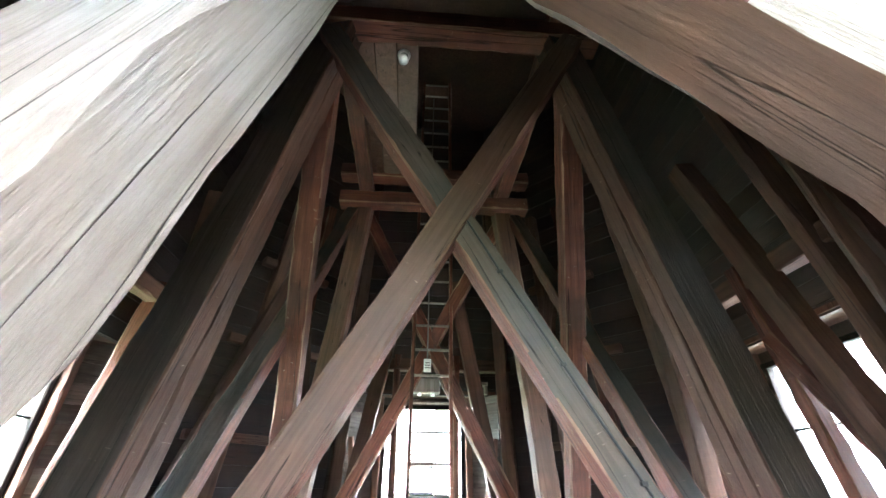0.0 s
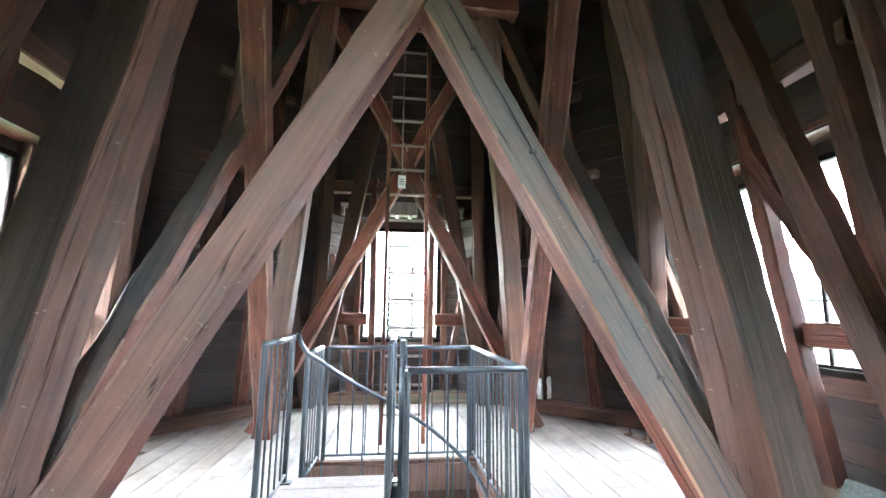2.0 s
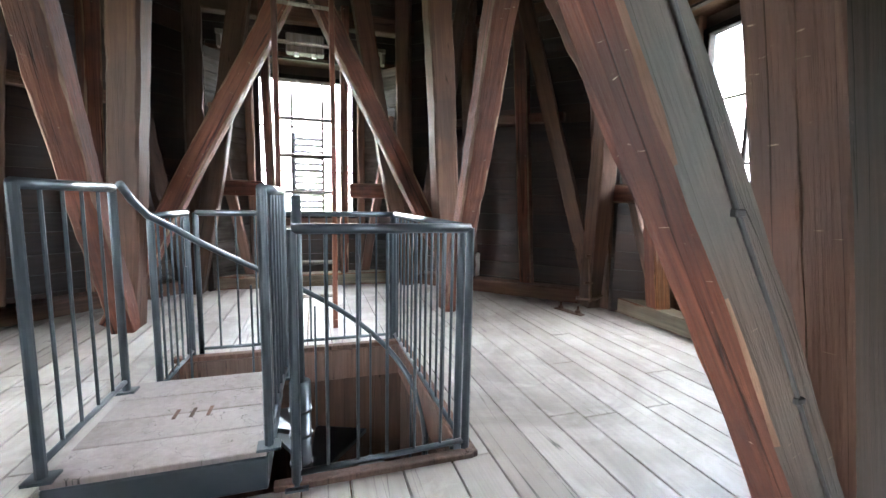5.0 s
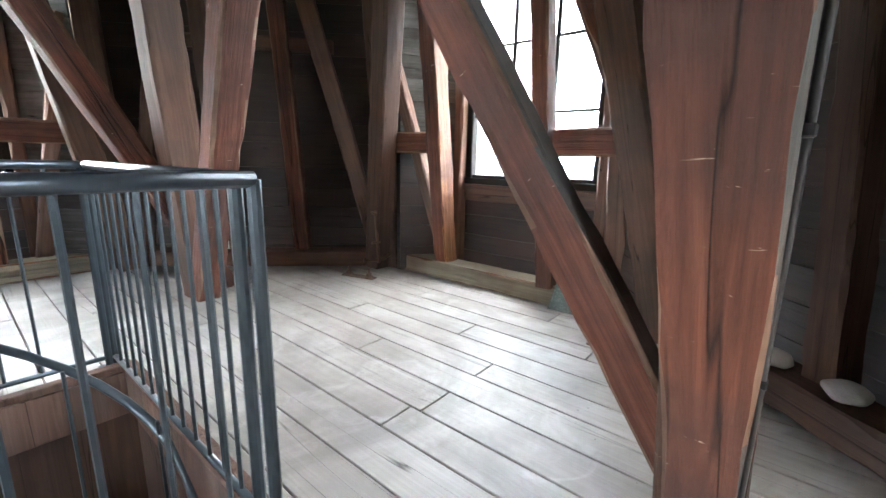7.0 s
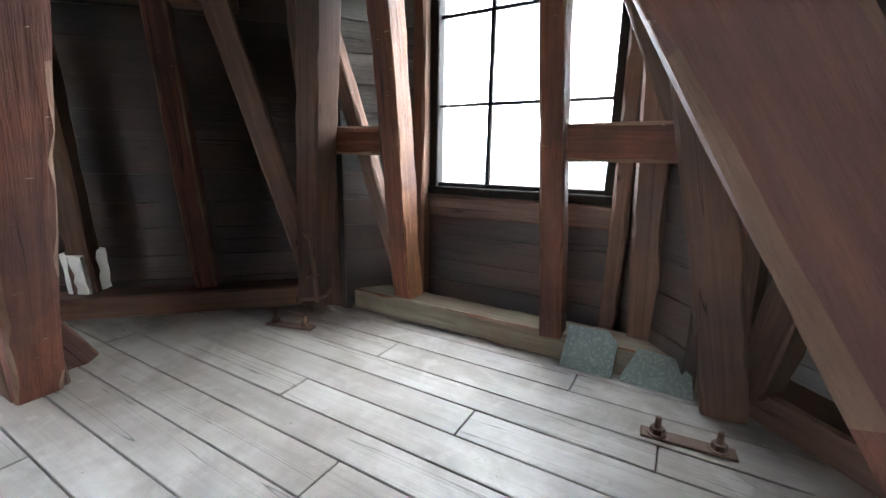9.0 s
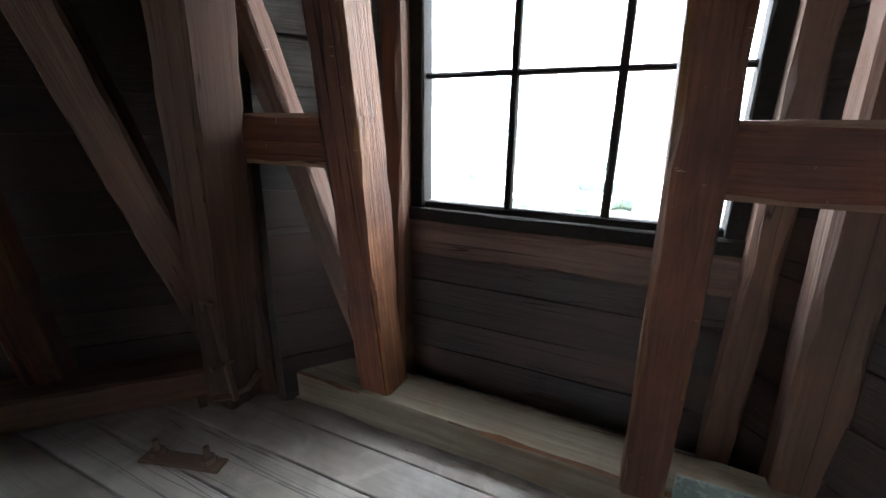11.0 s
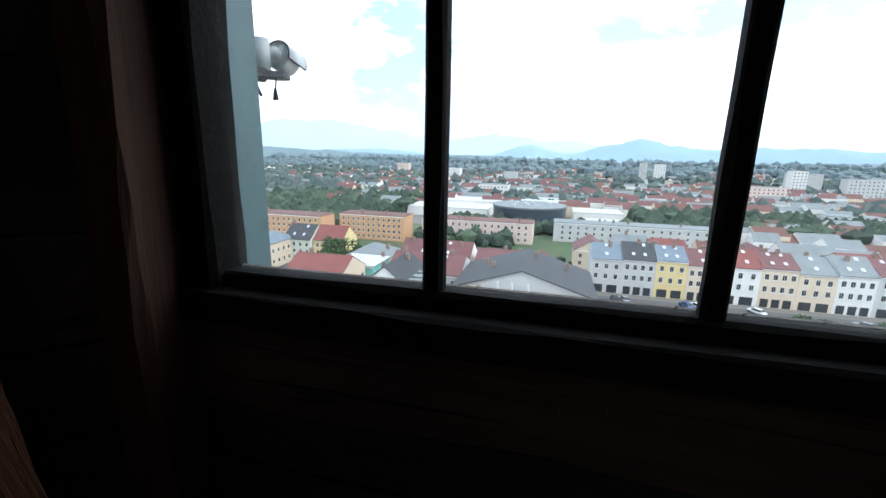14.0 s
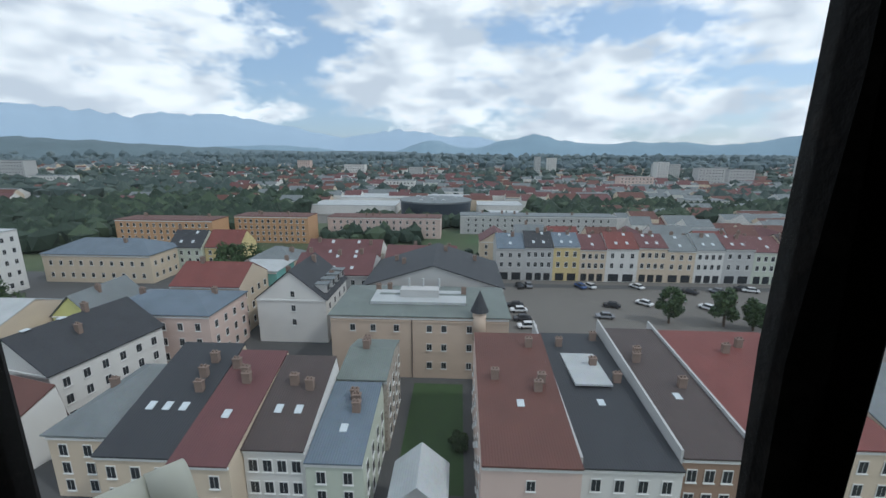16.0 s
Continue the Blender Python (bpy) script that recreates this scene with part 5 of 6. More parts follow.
part("roof_cabin", box_bm(2.5, 7.0, 1.5, (-0.5, 0.5, 13.3)), W_GREY, big)
for y in (-3.0, 0.0, 2.6):
    part("vent_pipe", tube_bm([(0.5, y, 13.9), (0.5, y, 15.6)], 0.22, 10), R_LIGHT, big)
turret = part("turret", tube_bm([(-7.6, -10.2, 7.5), (-7.6, -10.2, 12.6)], 1.15, 16), W_BEIGE, big, "", None, True)
tc = bmesh.new()
bmesh.ops.create_cone(tc, cap_ends=True, segments=14, radius1=1.55, radius2=0.05, depth=3.6)
bmesh.ops.translate(tc, vec=(-7.6, -10.2, 14.4), verts=tc.verts)
part("spire", tc, R_DARK, big)
house("house", "broad house with a low dark gable roof and pale walls", 88.0, 110.0, -6.0, 24.0, 10.5, 15.2, "x", W_GREY, R_DARK, 4, (6, -1), 4, 0, floors=4, win=(0.9, 1.2))
house("house", "house with a maroon roof behind the gabled house", 101.0, 116.0, 25.0, 45.0, 9.0, 12.5, "y", W_GREY, R_MAROON, 7, None, 3, 5)
house("house", "house with a maroon roof and pale roof lights", 118.0, 130.0, 26.0, 48.0, 9.0, 13.0, "y", W_WHITE, R_MAROON, 7, None, 3, 4)
house("house", "house with a grey roof by the trees", 112.0, 124.0, 49.0, 62.0, 9.0, 12.0, "hip", W_CREAM, R_GREY, 4, None, 2)
house("house", "house with a red roof behind the square", 112.0, 127.0, 4.0, 24.0, 9.0, 12.5, "y", W_CREAM, R_MAROON, 6, None, 3, 3)
# the row of houses across the square
ROW = [(W_GREY, R_BLUE, 8.6), (W_GREY, R_DARK, 8.8), (W_YELLOW, R_BLUE, 8.0), (W_CREAM, R_MAROON, 8.0), (W_WHITE, R_BRIGHT, 9.6), (W_CREAM, R_MAROON, 8.6), (W_CREAM, R_GREY, 8.4), (W_WHITE, R_GREY, 8.4), (W_GREY, R_MAROON, 8.8), (W_GREEN, R_MAROON, 9.0), (W_CREAM, R_BROWN, 9.0), (W_YELLOW, R_MAROON, 9.0), (W_PINK, R_GREY, 9.0), (W_WHITE, R_BRIGHT, 10.0), (W_CREAM, R_MAROON, 9.0), (W_GREY, R_DARK, 9.0), (W_YELLOW, R_RED, 10.0)]
y = -8.0
for k, (w, r, width) in enumerate(ROW):
    house("house", "narrow town house with shops below, in the row across the square", 128.2, 141.0, y - width, y - 0.05, 10.2 + 0.4 * ((k * 7) % 3), 13.6 + 0.4 * ((k * 5) % 3), "y", w, r, 3 + k % 2, None, 2, 2 + k % 3, 0.5, "row of houses across the square", shop=True, win=(1.1, 1.7))
    y -= width
y = -4.0
for k in range(14):
    house("house", "town house behind the row across the square", 146.0 + (k % 3) * 3, 158.0 + (k % 3) * 3, y - 11, y, 8.5, 12.0 + k % 2, "y" if k % 4 else "x", (W_CREAM, W_GREY, W_WHITE)[k % 3], (R_MAROON, R_GREY, R_BRIGHT, R_RED)[k % 4], 3, None, 1, 0, group="houses behind the row")
    y -= 12.5
# small white outhouse in the garden
house("garden_shed", "small white shed with a pale gabled roof", 36.5, 42.0, 4.6, 9.8, 6.0, 8.2, "x", W_GREY, R_LIGHT, 0, None, 0, bare=True)

# plates on the ground
def plate(name, x0, x1, y0, y1, mat, label, lift):
    bm = bmesh.new()
    bm.faces.new([bm.verts.new(v) for v in ((x0, y0, 0), (x1, y0, 0), (x1, y1, 0), (x0, y1, 0))])
    return tagged(put(name, bm, mat, None, Matrix.Translation((0, 0, G + lift))), label, name, kind="structure")


plate("pavement", 66, 128.5, -180, -5.2, PAVE, "wide grey paved town square", 0.06)
plate("road", 20, 128, -5.2, 150, ASPHALT, "grey asphalt of streets and yards", 0.03)
plate("lawn", 44, 67.5, 2.6, 10.8, LAWN, "narrow green garden lawn between houses", 0.09)
plate("road_strip", 121, 124.5, -180, -6, ASPHALT, "darker parking strip before the row of houses", 0.09)

# cars
def car(color):
    body_m = plain("car_paint_%d" % int(color[0] * 100 + color[2] * 10), color, 0.25, 0.1, 0.04, 1)
    c = thing("car", "parked car on the town square", "car", "cars parked on the square")
    bm = box_bm(4.3, 1.75, 0.62, (0, 0, 0.62), 0.16)
    part("body", bm, body_m, c)
    cb = bmesh.new()
    lo = [(-1.5, -0.8), (1.15, -0.8), (1.15, 0.8), (-1.5, 0.8)]
    a = [cb.verts.new((x, yy, 0.9)) for x, yy in lo]
    b = [cb.verts.new((x * 0.72 - 0.1, yy * 0.8, 1.45)) for x, yy in lo]
    cb.faces.new(b)
    for i in range(4):
        cb.faces.new((a[i], a[(i + 1) % 4], b[(i + 1) % 4], b[i]))
    part("cabin", cb, GLAZING, c)
    part("car_roof", box_bm(1.85, 1.25, 0.06, (-0.22, 0, 1.47), 0.02), body_m, c)
    for x in (-1.35, 1.35):
        for yy in (-0.82, 0.82):
            part("wheel", tube_bm([(x, yy - 0.1, 0.32), (x, yy + 0.1, 0.32)], 0.32, 12), BLACKIRON, c)
    return c


protos = [car(c) for c in ((0.75, 0.75, 0.75), (0.03, 0.03, 0.035), (0.05, 0.10, 0.25), (0.35, 0.02, 0.02), (0.25, 0.26, 0.28))]
CARS = [(121.4, -32.3, 2, 20), (121.6, -35.0, 0, 25), (121.9, -48.8, 0, 30), (105.9, -35.9, 1, 70), (98.4, -31.6, 4, 85), (108.0, -45.0, 0, 40), (105.6, -59.8, 0, 30), (121.6, -78.7, 1, 60), (120.2, -80.1, 0, 70), (101.3, -11.5, 0, 92), (91.7, -12.0, 0, 95), (104.8, -11.1, 1, 90), (96.0, -11.6, 1, 94), (120.8, -14.5, 1, 5), (121.5, -17.1, 4, 5), (85.7, 52.3, 0, 20), (111.7, -55.5, 0, 10), (118.0, -62.0, 1, 40), (119.0, -70.0, 4, 50), (120.0, -90.0, 3, 60), (117.0, -98.0, 0, 60), (123.0, -8.5, 3, 0), (88.0, -66.0, 0, 30), (90.0, -72.0, 4, 35)]
used = set()
for x, y, k, ang in CARS:
    m = pose(x, y, G + 0.1, 0, 0, ang)
    if k in used:
        copy_thing(protos[k], m)
    else:
        protos[k].matrix_world = m
        used.add(k)

# ---- trees ----
LEAF, n, l, b = material("tree_leaves")
inf = n.new("ShaderNodeNewGeometry")
lr = ramp(n, [(0.0, (0.018, 0.042, 0.014)), (0.5, (0.035, 0.075, 0.022)), (1.0, (0.07, 0.115, 0.035))])
l.new(inf.outputs["Random Per Island"], lr.inputs[0])
l.new(lr.outputs[0], b.inputs["Base Color"])
b.inputs["Roughness"].default_value = 0.7
BARK = plain("tree_bark", (0.10, 0.075, 0.055), 0.9, 0, 0.3, 3, 0.4)


def leaf_cloud(clumps, per, leaf, rng):
    """Vertices and quads for many small leaf clusters round the clump centres."""
    c = np.repeat(np.array([q[:3] for q in clumps]), per, 0)
    r = np.repeat(np.array([q[3] for q in clumps]), per)
    d = rng.normal(size=c.shape)
    d /= np.linalg.norm(d, axis=1)[:, None]
    p = c + d * (r * rng.uniform(0.55, 1.05, len(r)))[:, None]
    a = rng.normal(size=p.shape)
    a /= np.linalg.norm(a, axis=1)[:, None]
    bb = np.cross(a, d)
    bb /= np.maximum(1e-6, np.linalg.norm(bb, axis=1))[:, None]
    s = (leaf * rng.uniform(0.6, 1.3, len(p)))[:, None]
    v = np.stack([p - a * s, p - bb * s * 0.6, p + a * s, p + bb * s * 0.6], 1).reshape(-1, 3)
    f = np.arange(len(v)).reshape(-1, 4)
    return v, f


def mesh_np(name, v, f, mat, parent=None, m=None):
    me = bpy.data.meshes.new(name)
    me.from_pydata(v.tolist(), [], f.tolist())
    me.materials.append(mat)
    ob = new(name, me)
    if m is not None:
        ob.matrix_world = m
    if parent is not None:
        ob.parent = parent
    return ob


def tree(x, y, height, spread, seed, label):
    rng = np.random.default_rng(seed)
    th = thing("tree", label, "tree", at=(x, y, G))
    bm = tube_bm([(0, 0, 0), (0.1, 0.05, height * 0.25), (0, 0.1, height * 0.6)], 0.28, 8)
    for k in range(6):
        q = k * 1.05
        tube_bm([(0, 0.05, height * (0.25 + 0.05 * k)), (math.cos(q) * spread * 0.55, math.sin(q) * spread * 0.55, height * (0.5 + 0.06 * k))], 0.11, 6, bm)
    part("trunk", bm, BARK, th)
    cl = []
    for k in range(26):
        q, z = rng.uniform(0, math.tau), rng.uniform(0.28, 0.95)
        rr = spread * (1 - abs(z - 0.5) * 1.25) * rng.uniform(0.3, 0.95)
        cl.append((math.cos(q) * rr, math.sin(q) * rr, z * height, spread * rng.uniform(0.22, 0.42)))
    v, f = leaf_cloud(cl, 130, 0.36, rng)
    mesh_np("crown", v, f, LEAF, th)
    return th


for k, (x, y, hgt, sp) in enumerate(((96.3, -45.6, 8.5, 3.4), (95.0, -57.3, 8.8, 3.5), (93.0, -62.5, 7.0, 2.8), (121.0, 66.0, 11.5, 5.2), (124.0, 74.0, 11.0, 5.0), (114.0, 70.0, 9.0, 4.0), (80.5, 115.0, 12.0, 6.0), (86.0, 106.0, 10.0, 5.0), (94.0, -72.0, 8.0, 3.2), (52.0, 3.2, 2.0, 1.2))):
    tree(x, y, hgt, sp, 40 + k, "leafy green tree standing between the houses" if k != 9 else "small green garden bush on the lawn")

# ---- far town, woods, hills ----
rng = np.random.default_rng(5)
def woods_mat(name, lo, mid, hi):
    m, n, l, b = material(name)
    inf = n.new("ShaderNodeNewGeometry")
    lr = ramp(n, [(0.0, lo), (0.6, mid), (1.0, hi)])
    l.new(inf.outputs["Random Per Island"], lr.inputs[0])
    l.new(lr.outputs[0], b.inputs["Base Color"])
    b.inputs["Roughness"].default_value = 0.9
    return m


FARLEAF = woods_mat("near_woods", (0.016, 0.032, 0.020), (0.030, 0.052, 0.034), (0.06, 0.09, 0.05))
# The two farther woods carry distance haze in their leaf colours.
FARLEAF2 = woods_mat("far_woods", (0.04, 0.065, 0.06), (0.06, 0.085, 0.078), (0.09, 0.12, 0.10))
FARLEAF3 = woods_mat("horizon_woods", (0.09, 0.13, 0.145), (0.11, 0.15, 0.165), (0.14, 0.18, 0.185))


def blobs(centres, radii, mat, name, label):
    """Low irregular crowns, joined, for woods that stay far off."""
    bm = bmesh.new()
    bmesh.ops.create_icosphere(bm, subdivisions=1, radius=1.0)
    base = np.array([v.co[:] for v in bm.verts])
    tri = np.array([[v.index for v in f.verts] for f in bm.faces])
    bm.free()
    n = len(centres)
    jit = rng.uniform(0.6, 1.25, (n, len(base), 1))
    v = base[None] * jit * radii[:, None, :] + centres[:, None]
    f = tri[None] + (np.arange(n) * len(base))[:, None, None]
    ob = mesh_np(name, v.reshape(-1, 3), f.reshape(-1, 3), mat)
    return tagged(ob, label, "woods", kind="stuff")


def belt(x0, x1, y0, y1, count, size):
    c = np.stack([rng.uniform(x0, x1, count), rng.uniform(y0, y1, count), np.zeros(count)], 1)
    r = rng.uniform(0.6, 1.3, (count, 1)) * np.array([[size, size, size * 1.1]])
    c[:, 2] = G + r[:, 2] * 0.8
    return c, r


groups = [belt(192, 255, 105, 345, 1000, 4.4), belt(150, 205, 150, 330, 380, 4.0), belt(222, 292, -235, -45, 1150, 4.6), belt(216, 240, -40, 60, 120, 3.2), belt(250, 330, 100, 260, 420, 5.0), belt(330, 480, -150, 200, 420, 4.6), belt(300, 420, -420, -180, 500, 5.0), belt(175, 200, 20, 66, 60, 3.2), belt(480, 900, -700, 700, 1200, 6.0), belt(900, 1700, -1600, 1600, 1300, 10.0), belt(300, 480, 200, 600, 700, 6.0), belt(1700, 3000, -3000, 3000, 1200, 18.0), belt(145, 165, -180, 0, 60, 2.6)]
def woods(sel, mat, name, label):
    blobs(np.concatenate([g[0] for g in sel]), np.concatenate([g[1] for g in sel]), mat, name, label)


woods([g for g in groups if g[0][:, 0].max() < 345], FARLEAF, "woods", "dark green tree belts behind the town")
woods([g for g in groups if 345 <= g[0][:, 0].max() < 950], FARLEAF2, "far_woods", "far woods between suburbs, haze in their grey-green")
woods([g for g in groups if g[0][:, 0].max() >= 950], FARLEAF3, "horizon_woods", "woods near the horizon, haze in their blue-green")


def far_houses(count, x0, x1, y0, y1, mats, name):
    for mi, (wm, rm) in enumerate(mats):
        v, f, mat_ix = [], [], []
        for k in range(count // len(mats)):
            x, y = rng.uniform(x0, x1), rng.uniform(y0, y1)
            if 225 < x < 290 and -60 < y < 110:
                continue
            a, b, h, r = rng.uniform(4, 7), rng.uniform(5, 12), rng.uniform(4, 8), rng.uniform(2, 4)
            o = len(v)
            v += [(x - a, y - b, G), (x + a, y - b, G), (x + a, y + b, G), (x - a, y + b, G), (x - a, y - b, G + h), (x + a, y - b, G + h), (x + a, y + b, G + h), (x - a, y + b, G + h), (x, y - b, G + h + r), (x, y + b, G + h + r)]
            f += [(o, o + 1, o + 5, o + 8, o + 4), (o + 2, o + 3, o + 7, o + 9, o + 6), (o + 3, o, o + 4, o + 7), (o + 1, o + 2, o + 6, o + 5), (o + 4, o + 8, o + 9, o + 7), (o + 5, o + 6, o + 9, o + 8)]
            mat_ix += [0, 0, 0, 0, 1, 1]
        me = bpy.data.meshes.new(name)
        me.from_pydata(v, [], f)
        me.materials.append(wm)
        me.materials.append(rm)
        me.polygons.foreach_set("material_index", mat_ix)
        tagged(new(name, me), "scattered far houses with gabled roofs", "houses", kind="stuff")


far_houses(620, 260, 620, -420, 420, ((W_CREAM, R_RED), (W_WHITE, R_MAROON), (W_WHITE, R_GREY)), "far_houses")
far_houses(1100, 600, 1500, -1200, 1200, ((W_WHITE, R_RED), (W_CREAM, R_GREY)), "far_houses")
far_houses(120, 165, 250, -330, -80, ((W_CREAM, R_RED), (W_WHITE, R_GREY)), "far_houses")

drum = thing("round_hall", "large round dark blue-grey hall with a pale flat roof", "building", at=(257, 18, G))
bm = bmesh.new()
bmesh.ops.create_cone(bm, cap_ends=True, segments=64, radius1=21, radius2=21.6, depth=10.5)
bmesh.ops.translate(bm, vec=(0, 0, 5.25), verts=bm.verts)
part("wall", bm, plain("dark_cladding", (0.05, 0.065, 0.085), 0.5, 0.3, 0.2, 0.3), drum)
bm = bmesh.new()
bmesh.ops.create_cone(bm, cap_ends=True, segments=64, radius1=21.9, radius2=21.9, depth=0.9)
bmesh.ops.translate(bm, vec=(0, 0, 10.7), verts=bm.verts)
part("roof_edge", bm, R_GREY, drum)
for k in range(9):
    part("roof_unit", box_bm(2.5, 2, 1.0, (random.uniform(-13, 13), random.uniform(-13, 13), 11.5)), R_LIGHT, drum)
for x0, x1, y0, y1, hgt in ((262, 290, 44, 98, 6), (300, 330, -20, 90, 7), (262, 285, -36, -8, 7), (240, 252, -34, -10, 5), (292, 300, 60, 95, 5)):
    house("shopping_hall", "low white flat-roofed shopping hall", x0, x1, y0, y1, hgt, hgt, "flat", W_WHITE, R_LIGHT, 0, None, 0, bare=True)
plate("car_park", 228, 262, 42, 100, PAVE, "pale car park before the shopping halls", 0.12)
for x, y, w, d, hgt in ((615, 156, 30, 14, 22), (760, -134, 10, 10, 34), (765, -160, 16, 10, 32), (437, -174, 34, 12, 17), (537, -246, 14, 12, 30), (499, -283, 30, 12, 24), (562, -441, 20, 14, 36), (580, -470, 20, 14, 34), (423, 63, 30, 16, 12), (442, 489, 40, 14, 28), (414, 416, 40, 14, 14), (498, 400, 44, 20, 10), (460, 330, 26, 14, 12), (640, 70, 20, 14, 18), (520, -330, 30, 14, 22), (800, 300, 24, 14, 24), (282, -156, 26, 14, 10), (263, -170, 20, 12, 9), (218, -152, 22, 12, 9), (700, -330, 40, 14, 24)):
    house("apartment_block", "pale far apartment block with rows of windows", x - d / 2, x + d / 2, y - w / 2, y + w / 2, hgt, hgt, "flat", (W_WHITE, W_GREY, W_PINK)[int(x) % 3], R_GREY, max(3, int(w / 3.5)), None, 0, bare=True, floors=max(2, int(hgt / 3.2)), win=(1.6, 1.4), group="far apartment blocks")

GROUND, n, l, b = material("town_ground")
co = n.new("ShaderNodeTexCoord")
n1 = noise_at(n, l, co.outputs["Object"], 0.006, 8, 0.6)
n2 = noise_at(n, l, co.outputs["Object"], 0.05, 5, 0.6)
gr = ramp(n, [(0.3, (0.035, 0.06, 0.028)), (0.5, (0.06, 0.09, 0.04)), (0.6, (0.13, 0.13, 0.085)), (0.72, (0.16, 0.16, 0.13))])
l.new(n1.outputs["Fac"], gr.inputs[0])
l.new(mixed(n, l, 0.35, gr.outputs[0], n2.outputs["Color"], "OVERLAY"), b.inputs["Base Color"])
b.inputs["Roughness"].default_value = 0.95
bm = bmesh.new()
bmesh.ops.create_grid(bm, x_segments=40, y_segments=40, size=4800)
ground = tagged(put("ground", bm, GROUND, m=Matrix.Translation((0, 0, G))), "wide green ground under the town", "ground", kind="structure")

# hills on the horizon
def hills(name, dist, peaks, mat, seed, label):
    """A ridge line as a solid band of land: peaks are (bearing in degrees, height, width)."""
    v, f = [], []
    n = 220
    for i in range(n + 1):
        a = -75 + 150 * i / n
        hgt = 12 + 1.4 * sum(hh * math.exp(-((a - c) / w) ** 2) for c, hh, w in peaks)
        hgt *= 1 + 0.10 * noise.noise((a * 0.35, seed, 0)) + 0.05 * noise.noise((a * 1.3, seed, 3))
        for k, (back, frac) in enumerate(((0, 0.0), (140, 0.35), (320, 0.75), (480, 1.0), (700, 0.8))):
            r = dist + back
            v.append((r * math.cos(radians(a)), r * math.sin(radians(a)), G - 2 + hgt * frac * (1 + 0.08 * noise.noise((a * 0.9, k, seed)))))
    for i in range(n):
        for k in range(4):
            o = i * 5 + k
            f.append((o, o + 5, o + 6, o + 1))
    ob = mesh_np(name, np.array(v), np.array(f), mat)
    for p in ob.data.polygons:
        p.use_smooth = True
    return tagged(ob, label, "hills", kind="structure")


# Distance haze is mixed into the hills' base colours, bluer farther out.
HILL_FAR = flat_mat("far_hills_haze_tint", (0.36, 0.47, 0.58), 1.0, 0.06, 0.002)
HILL_MID = flat_mat("mid_hills_haze_tint", (0.22, 0.32, 0.39), 1.0, 0.15, 0.004)
HILL_NEAR = flat_mat("near_hills_haze_tint", (0.12, 0.17, 0.19), 1.0, 0.3, 0.006)
hills("backdrop_far_hills", 4000, ((46, 210, 10), (31, 220, 9), (20, 120, 8), (8, 170, 6), (-2, 130, 6), (60, 150, 12), (-20, 90, 8)), HILL_FAR, 2.0, "mountains on the horizon, blue haze mixed into their colour")
hills("backdrop_hills", 3300, ((4, 95, 4), (-9, 125, 7), (-24, 90, 9), (-41, 130, 8), (24, 60, 10), (45, 70, 10), (-58, 120, 10)), HILL_MID, 6.0, "hills behind the town, haze mixed into their blue-green")
hills("backdrop_near_hills", 2600, ((35, 42, 16), (50, 50, 10), (10, 26, 10), (-30, 22, 14), (-55, 34, 12)), HILL_NEAR, 9.0, "low wooded hills beyond the town, tinted with haze")

# ---- boards and planks, last ----
for shell, mm, facing, spans, ang in pending_boards:
    inv = shell.matrix_world.inverted()
    near = ang in (0, 45, 315, 90)
    z = -0.1
    k = 0
    rnd = random.Random(ang + 5)
    rest = bmesh.new()
    while z < TOP_Z - 0.2:
        hgt = rnd.uniform(0.19, 0.27)
        for a, b in spans(z + hgt / 2):
            sl = math.hypot(1, LEAN_IN)
            z2 = z + hgt
            shrink = LEAN_IN * hgt * T8
            a2 = a + (shrink if a < -1.2 else 0)
            b2 = b - (shrink if b > 1.2 else 0)
            lm = mm @ Matrix.Translation((0, 0, 0))
            bmb = board_bm(a, b, a2, b2, z * sl, z2 * sl, 0.025 * (1 if facing > 0 else -1), ang + k * 1.7)
            if z < 4.2 or near:
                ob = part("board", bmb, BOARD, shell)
                ob.matrix_world = lm
            else:
                bmesh.ops.transform(bmb, matrix=lm, verts=bmb.verts)
                me = bpy.data.meshes.new("tmp")
                bmb.to_mesh(me)
                rest.from_mesh(me)
                bpy.data.meshes.remove(me)
                bmb.free()
            k += 1
        z = z2
    if len(rest.verts):
        tagged(put("upper_boards", rest, BOARD, shell), kind="stuff")
    else:
        rest.free()

# boards under and beside each window
for ang in (0, 90, 180, 270):
    at, out, along = side(ang)
    win_d = WIN_D if ang != 270 else 4.15
    mm = Matrix((along, Vector((0, 0, 1)), along.cross(Vector((0, 0, 1))))).transposed().to_4x4()
    mm.translation = at(0, win_d, 0)
    sgn = 1 if along.cross(Vector((0, 0, 1))).dot(-out) > 0 else -1
    host = bpy.data.objects["wall_%s_sill" % SIDE_NAMES[ang]]
    z = 0.03
    for k, hgt in enumerate((0.2, 0.17, 0.2, 0.16)):
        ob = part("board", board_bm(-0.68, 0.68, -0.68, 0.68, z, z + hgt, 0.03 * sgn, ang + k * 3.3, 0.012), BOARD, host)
        ob.matrix_world = mm
        z += hgt

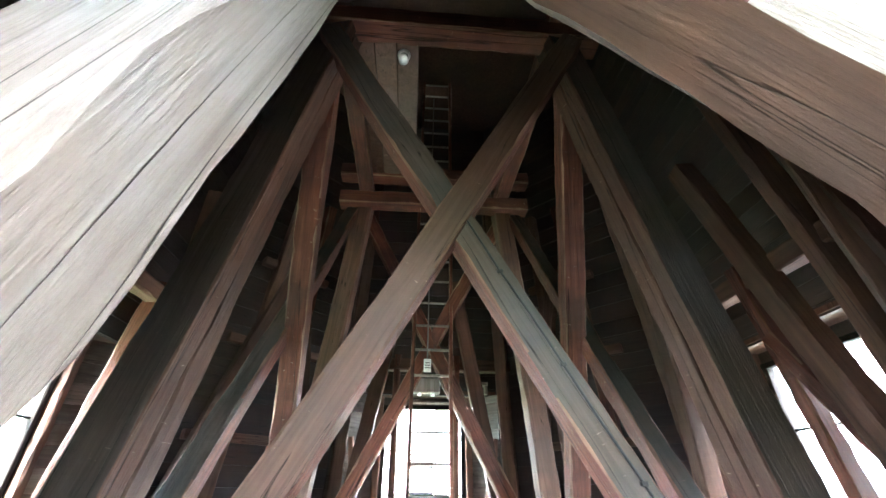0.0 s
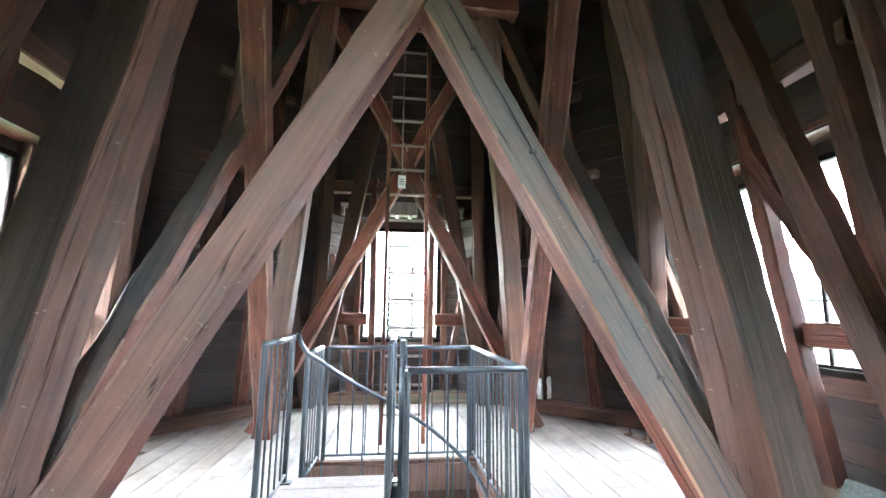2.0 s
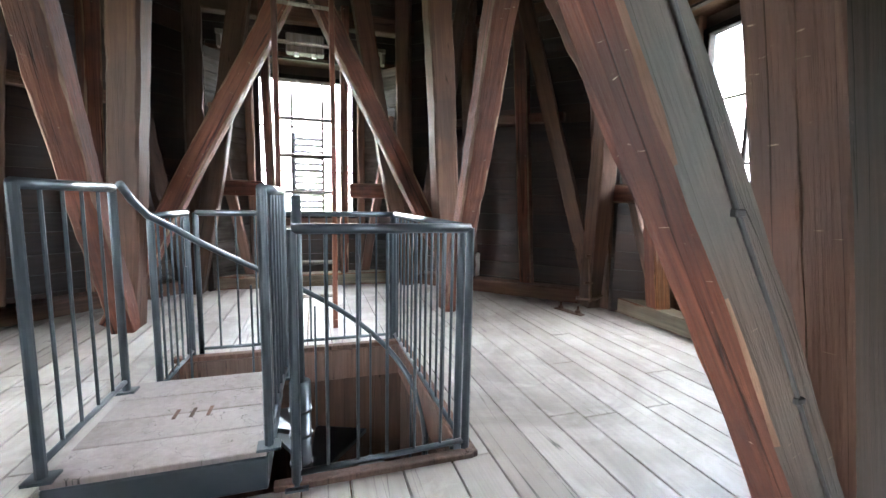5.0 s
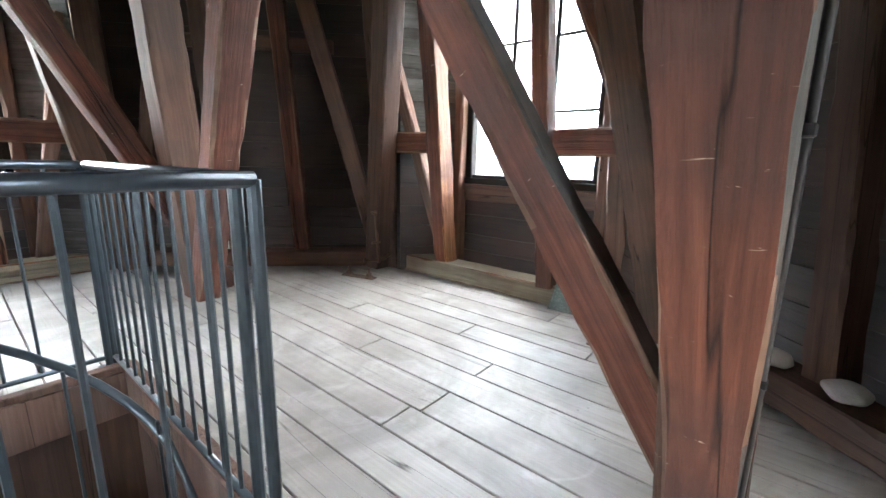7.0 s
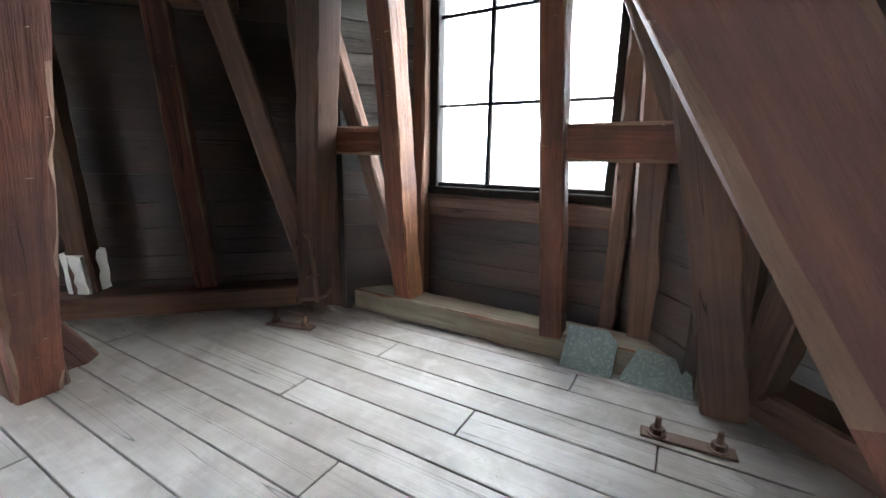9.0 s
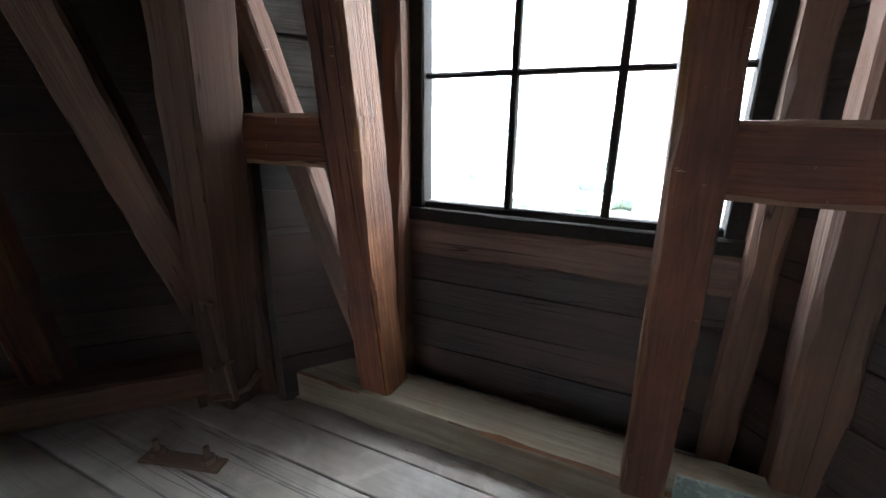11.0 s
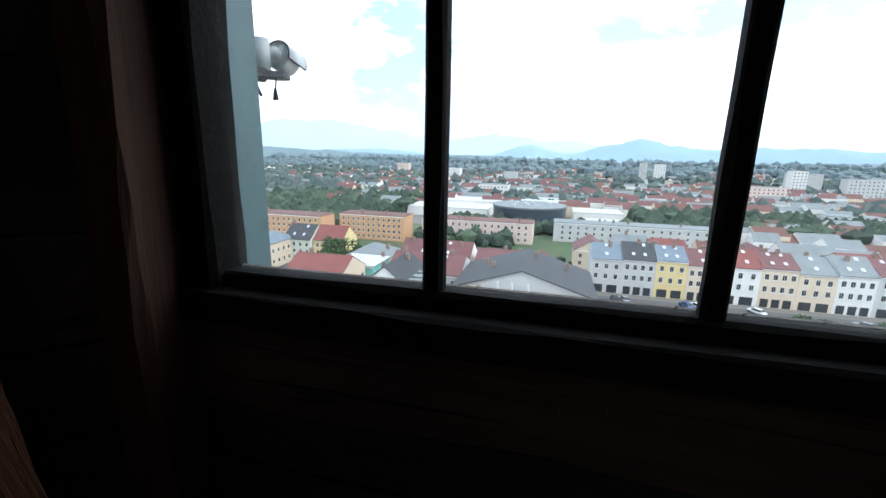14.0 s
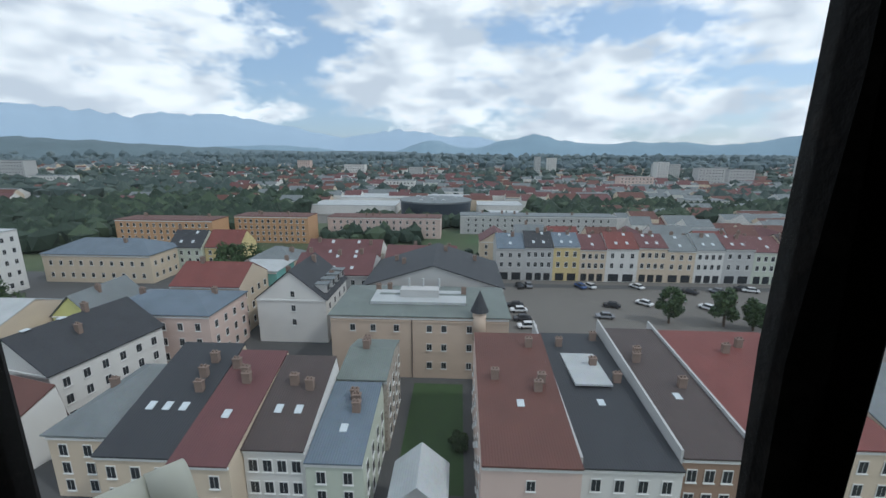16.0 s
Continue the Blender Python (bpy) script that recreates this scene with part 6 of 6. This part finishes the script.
# boards of the dormer cheeks
for c, p0, p1, inward, ang in cheeks:
    xv = (p1 - p0).normalized()
    zv = xv.cross(Vector((0, 0, 1)))
    sg = 1 if zv.dot(inward) > 0 else -1
    mm = Matrix((xv, Vector((0, 0, 1)), zv)).transposed().to_4x4()
    mm.translation = p0
    ln = (p1 - p0).length
    z, k = 0.02, 0
    rnd = random.Random(ang)
    while z < 2.85:
        hgt = rnd.uniform(0.17, 0.24)
        # East cheeks: the darker wall board below 1.15 m, the grey one above.
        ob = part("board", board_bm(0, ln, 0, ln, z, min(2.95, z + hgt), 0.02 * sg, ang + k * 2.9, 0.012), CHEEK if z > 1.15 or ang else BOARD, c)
        ob.matrix_world = mm
        z += hgt
        k += 1

# floor planks along y
rnd = random.Random(4)
x = CX - 4.0
row = 0
while x < CX + 4.0:
    w = rnd.uniform(0.17, 0.235)
    xc = x + w / 2 - CX
    reach = min(3.52, (3.52 * math.sqrt(2)) - abs(xc)) if abs(xc) < 3.5 else 0
    if abs(xc) > 3.22:
        reach = 0
    if reach > 0.2:
        spans_y = [(CY - reach, CY + reach)]
        if x + w > HATCH[0] - 0.02 and x < HATCH[1] + 0.06:
            spans_y = [(CY - reach, HATCH[2]), (HATCH[3], CY + reach)]
            for xa, xb in ((x, HATCH[0] - 0.01), (HATCH[1] + 0.035, x + w)):
                if 0.02 < xb - xa < w:
                    ob = part("plank", box_bm(xb - xa - 0.006, HATCH[3] - HATCH[2] - 0.006, 0.03, (0, 0, 0), 0.003), FLOOR, floor)
                    ob.matrix_world = pose((xa + xb) / 2, (HATCH[2] + HATCH[3]) / 2, -0.016, 0, 0, 0)
        for ya, yb in spans_y:
            cuts = [ya]
            y = ya + rnd.uniform(1.2, 3.2)
            while y < yb - 0.7:
                cuts.append(y)
                y += rnd.uniform(1.6, 3.2)
            cuts.append(yb)
            for y0, y1 in zip(cuts, cuts[1:]):
                ob = part("plank", box_bm(w - 0.008, y1 - y0 - 0.006, 0.03, (0, 0, 0), 0.003), FLOOR, floor)
                ob.matrix_world = pose(x + w / 2, (y0 + y1) / 2, -0.016 + rnd.uniform(-0.0025, 0.0015), rnd.uniform(-0.03, 0.03), rnd.uniform(-0.4, 0.4), 0)
    x += w
    row += 1
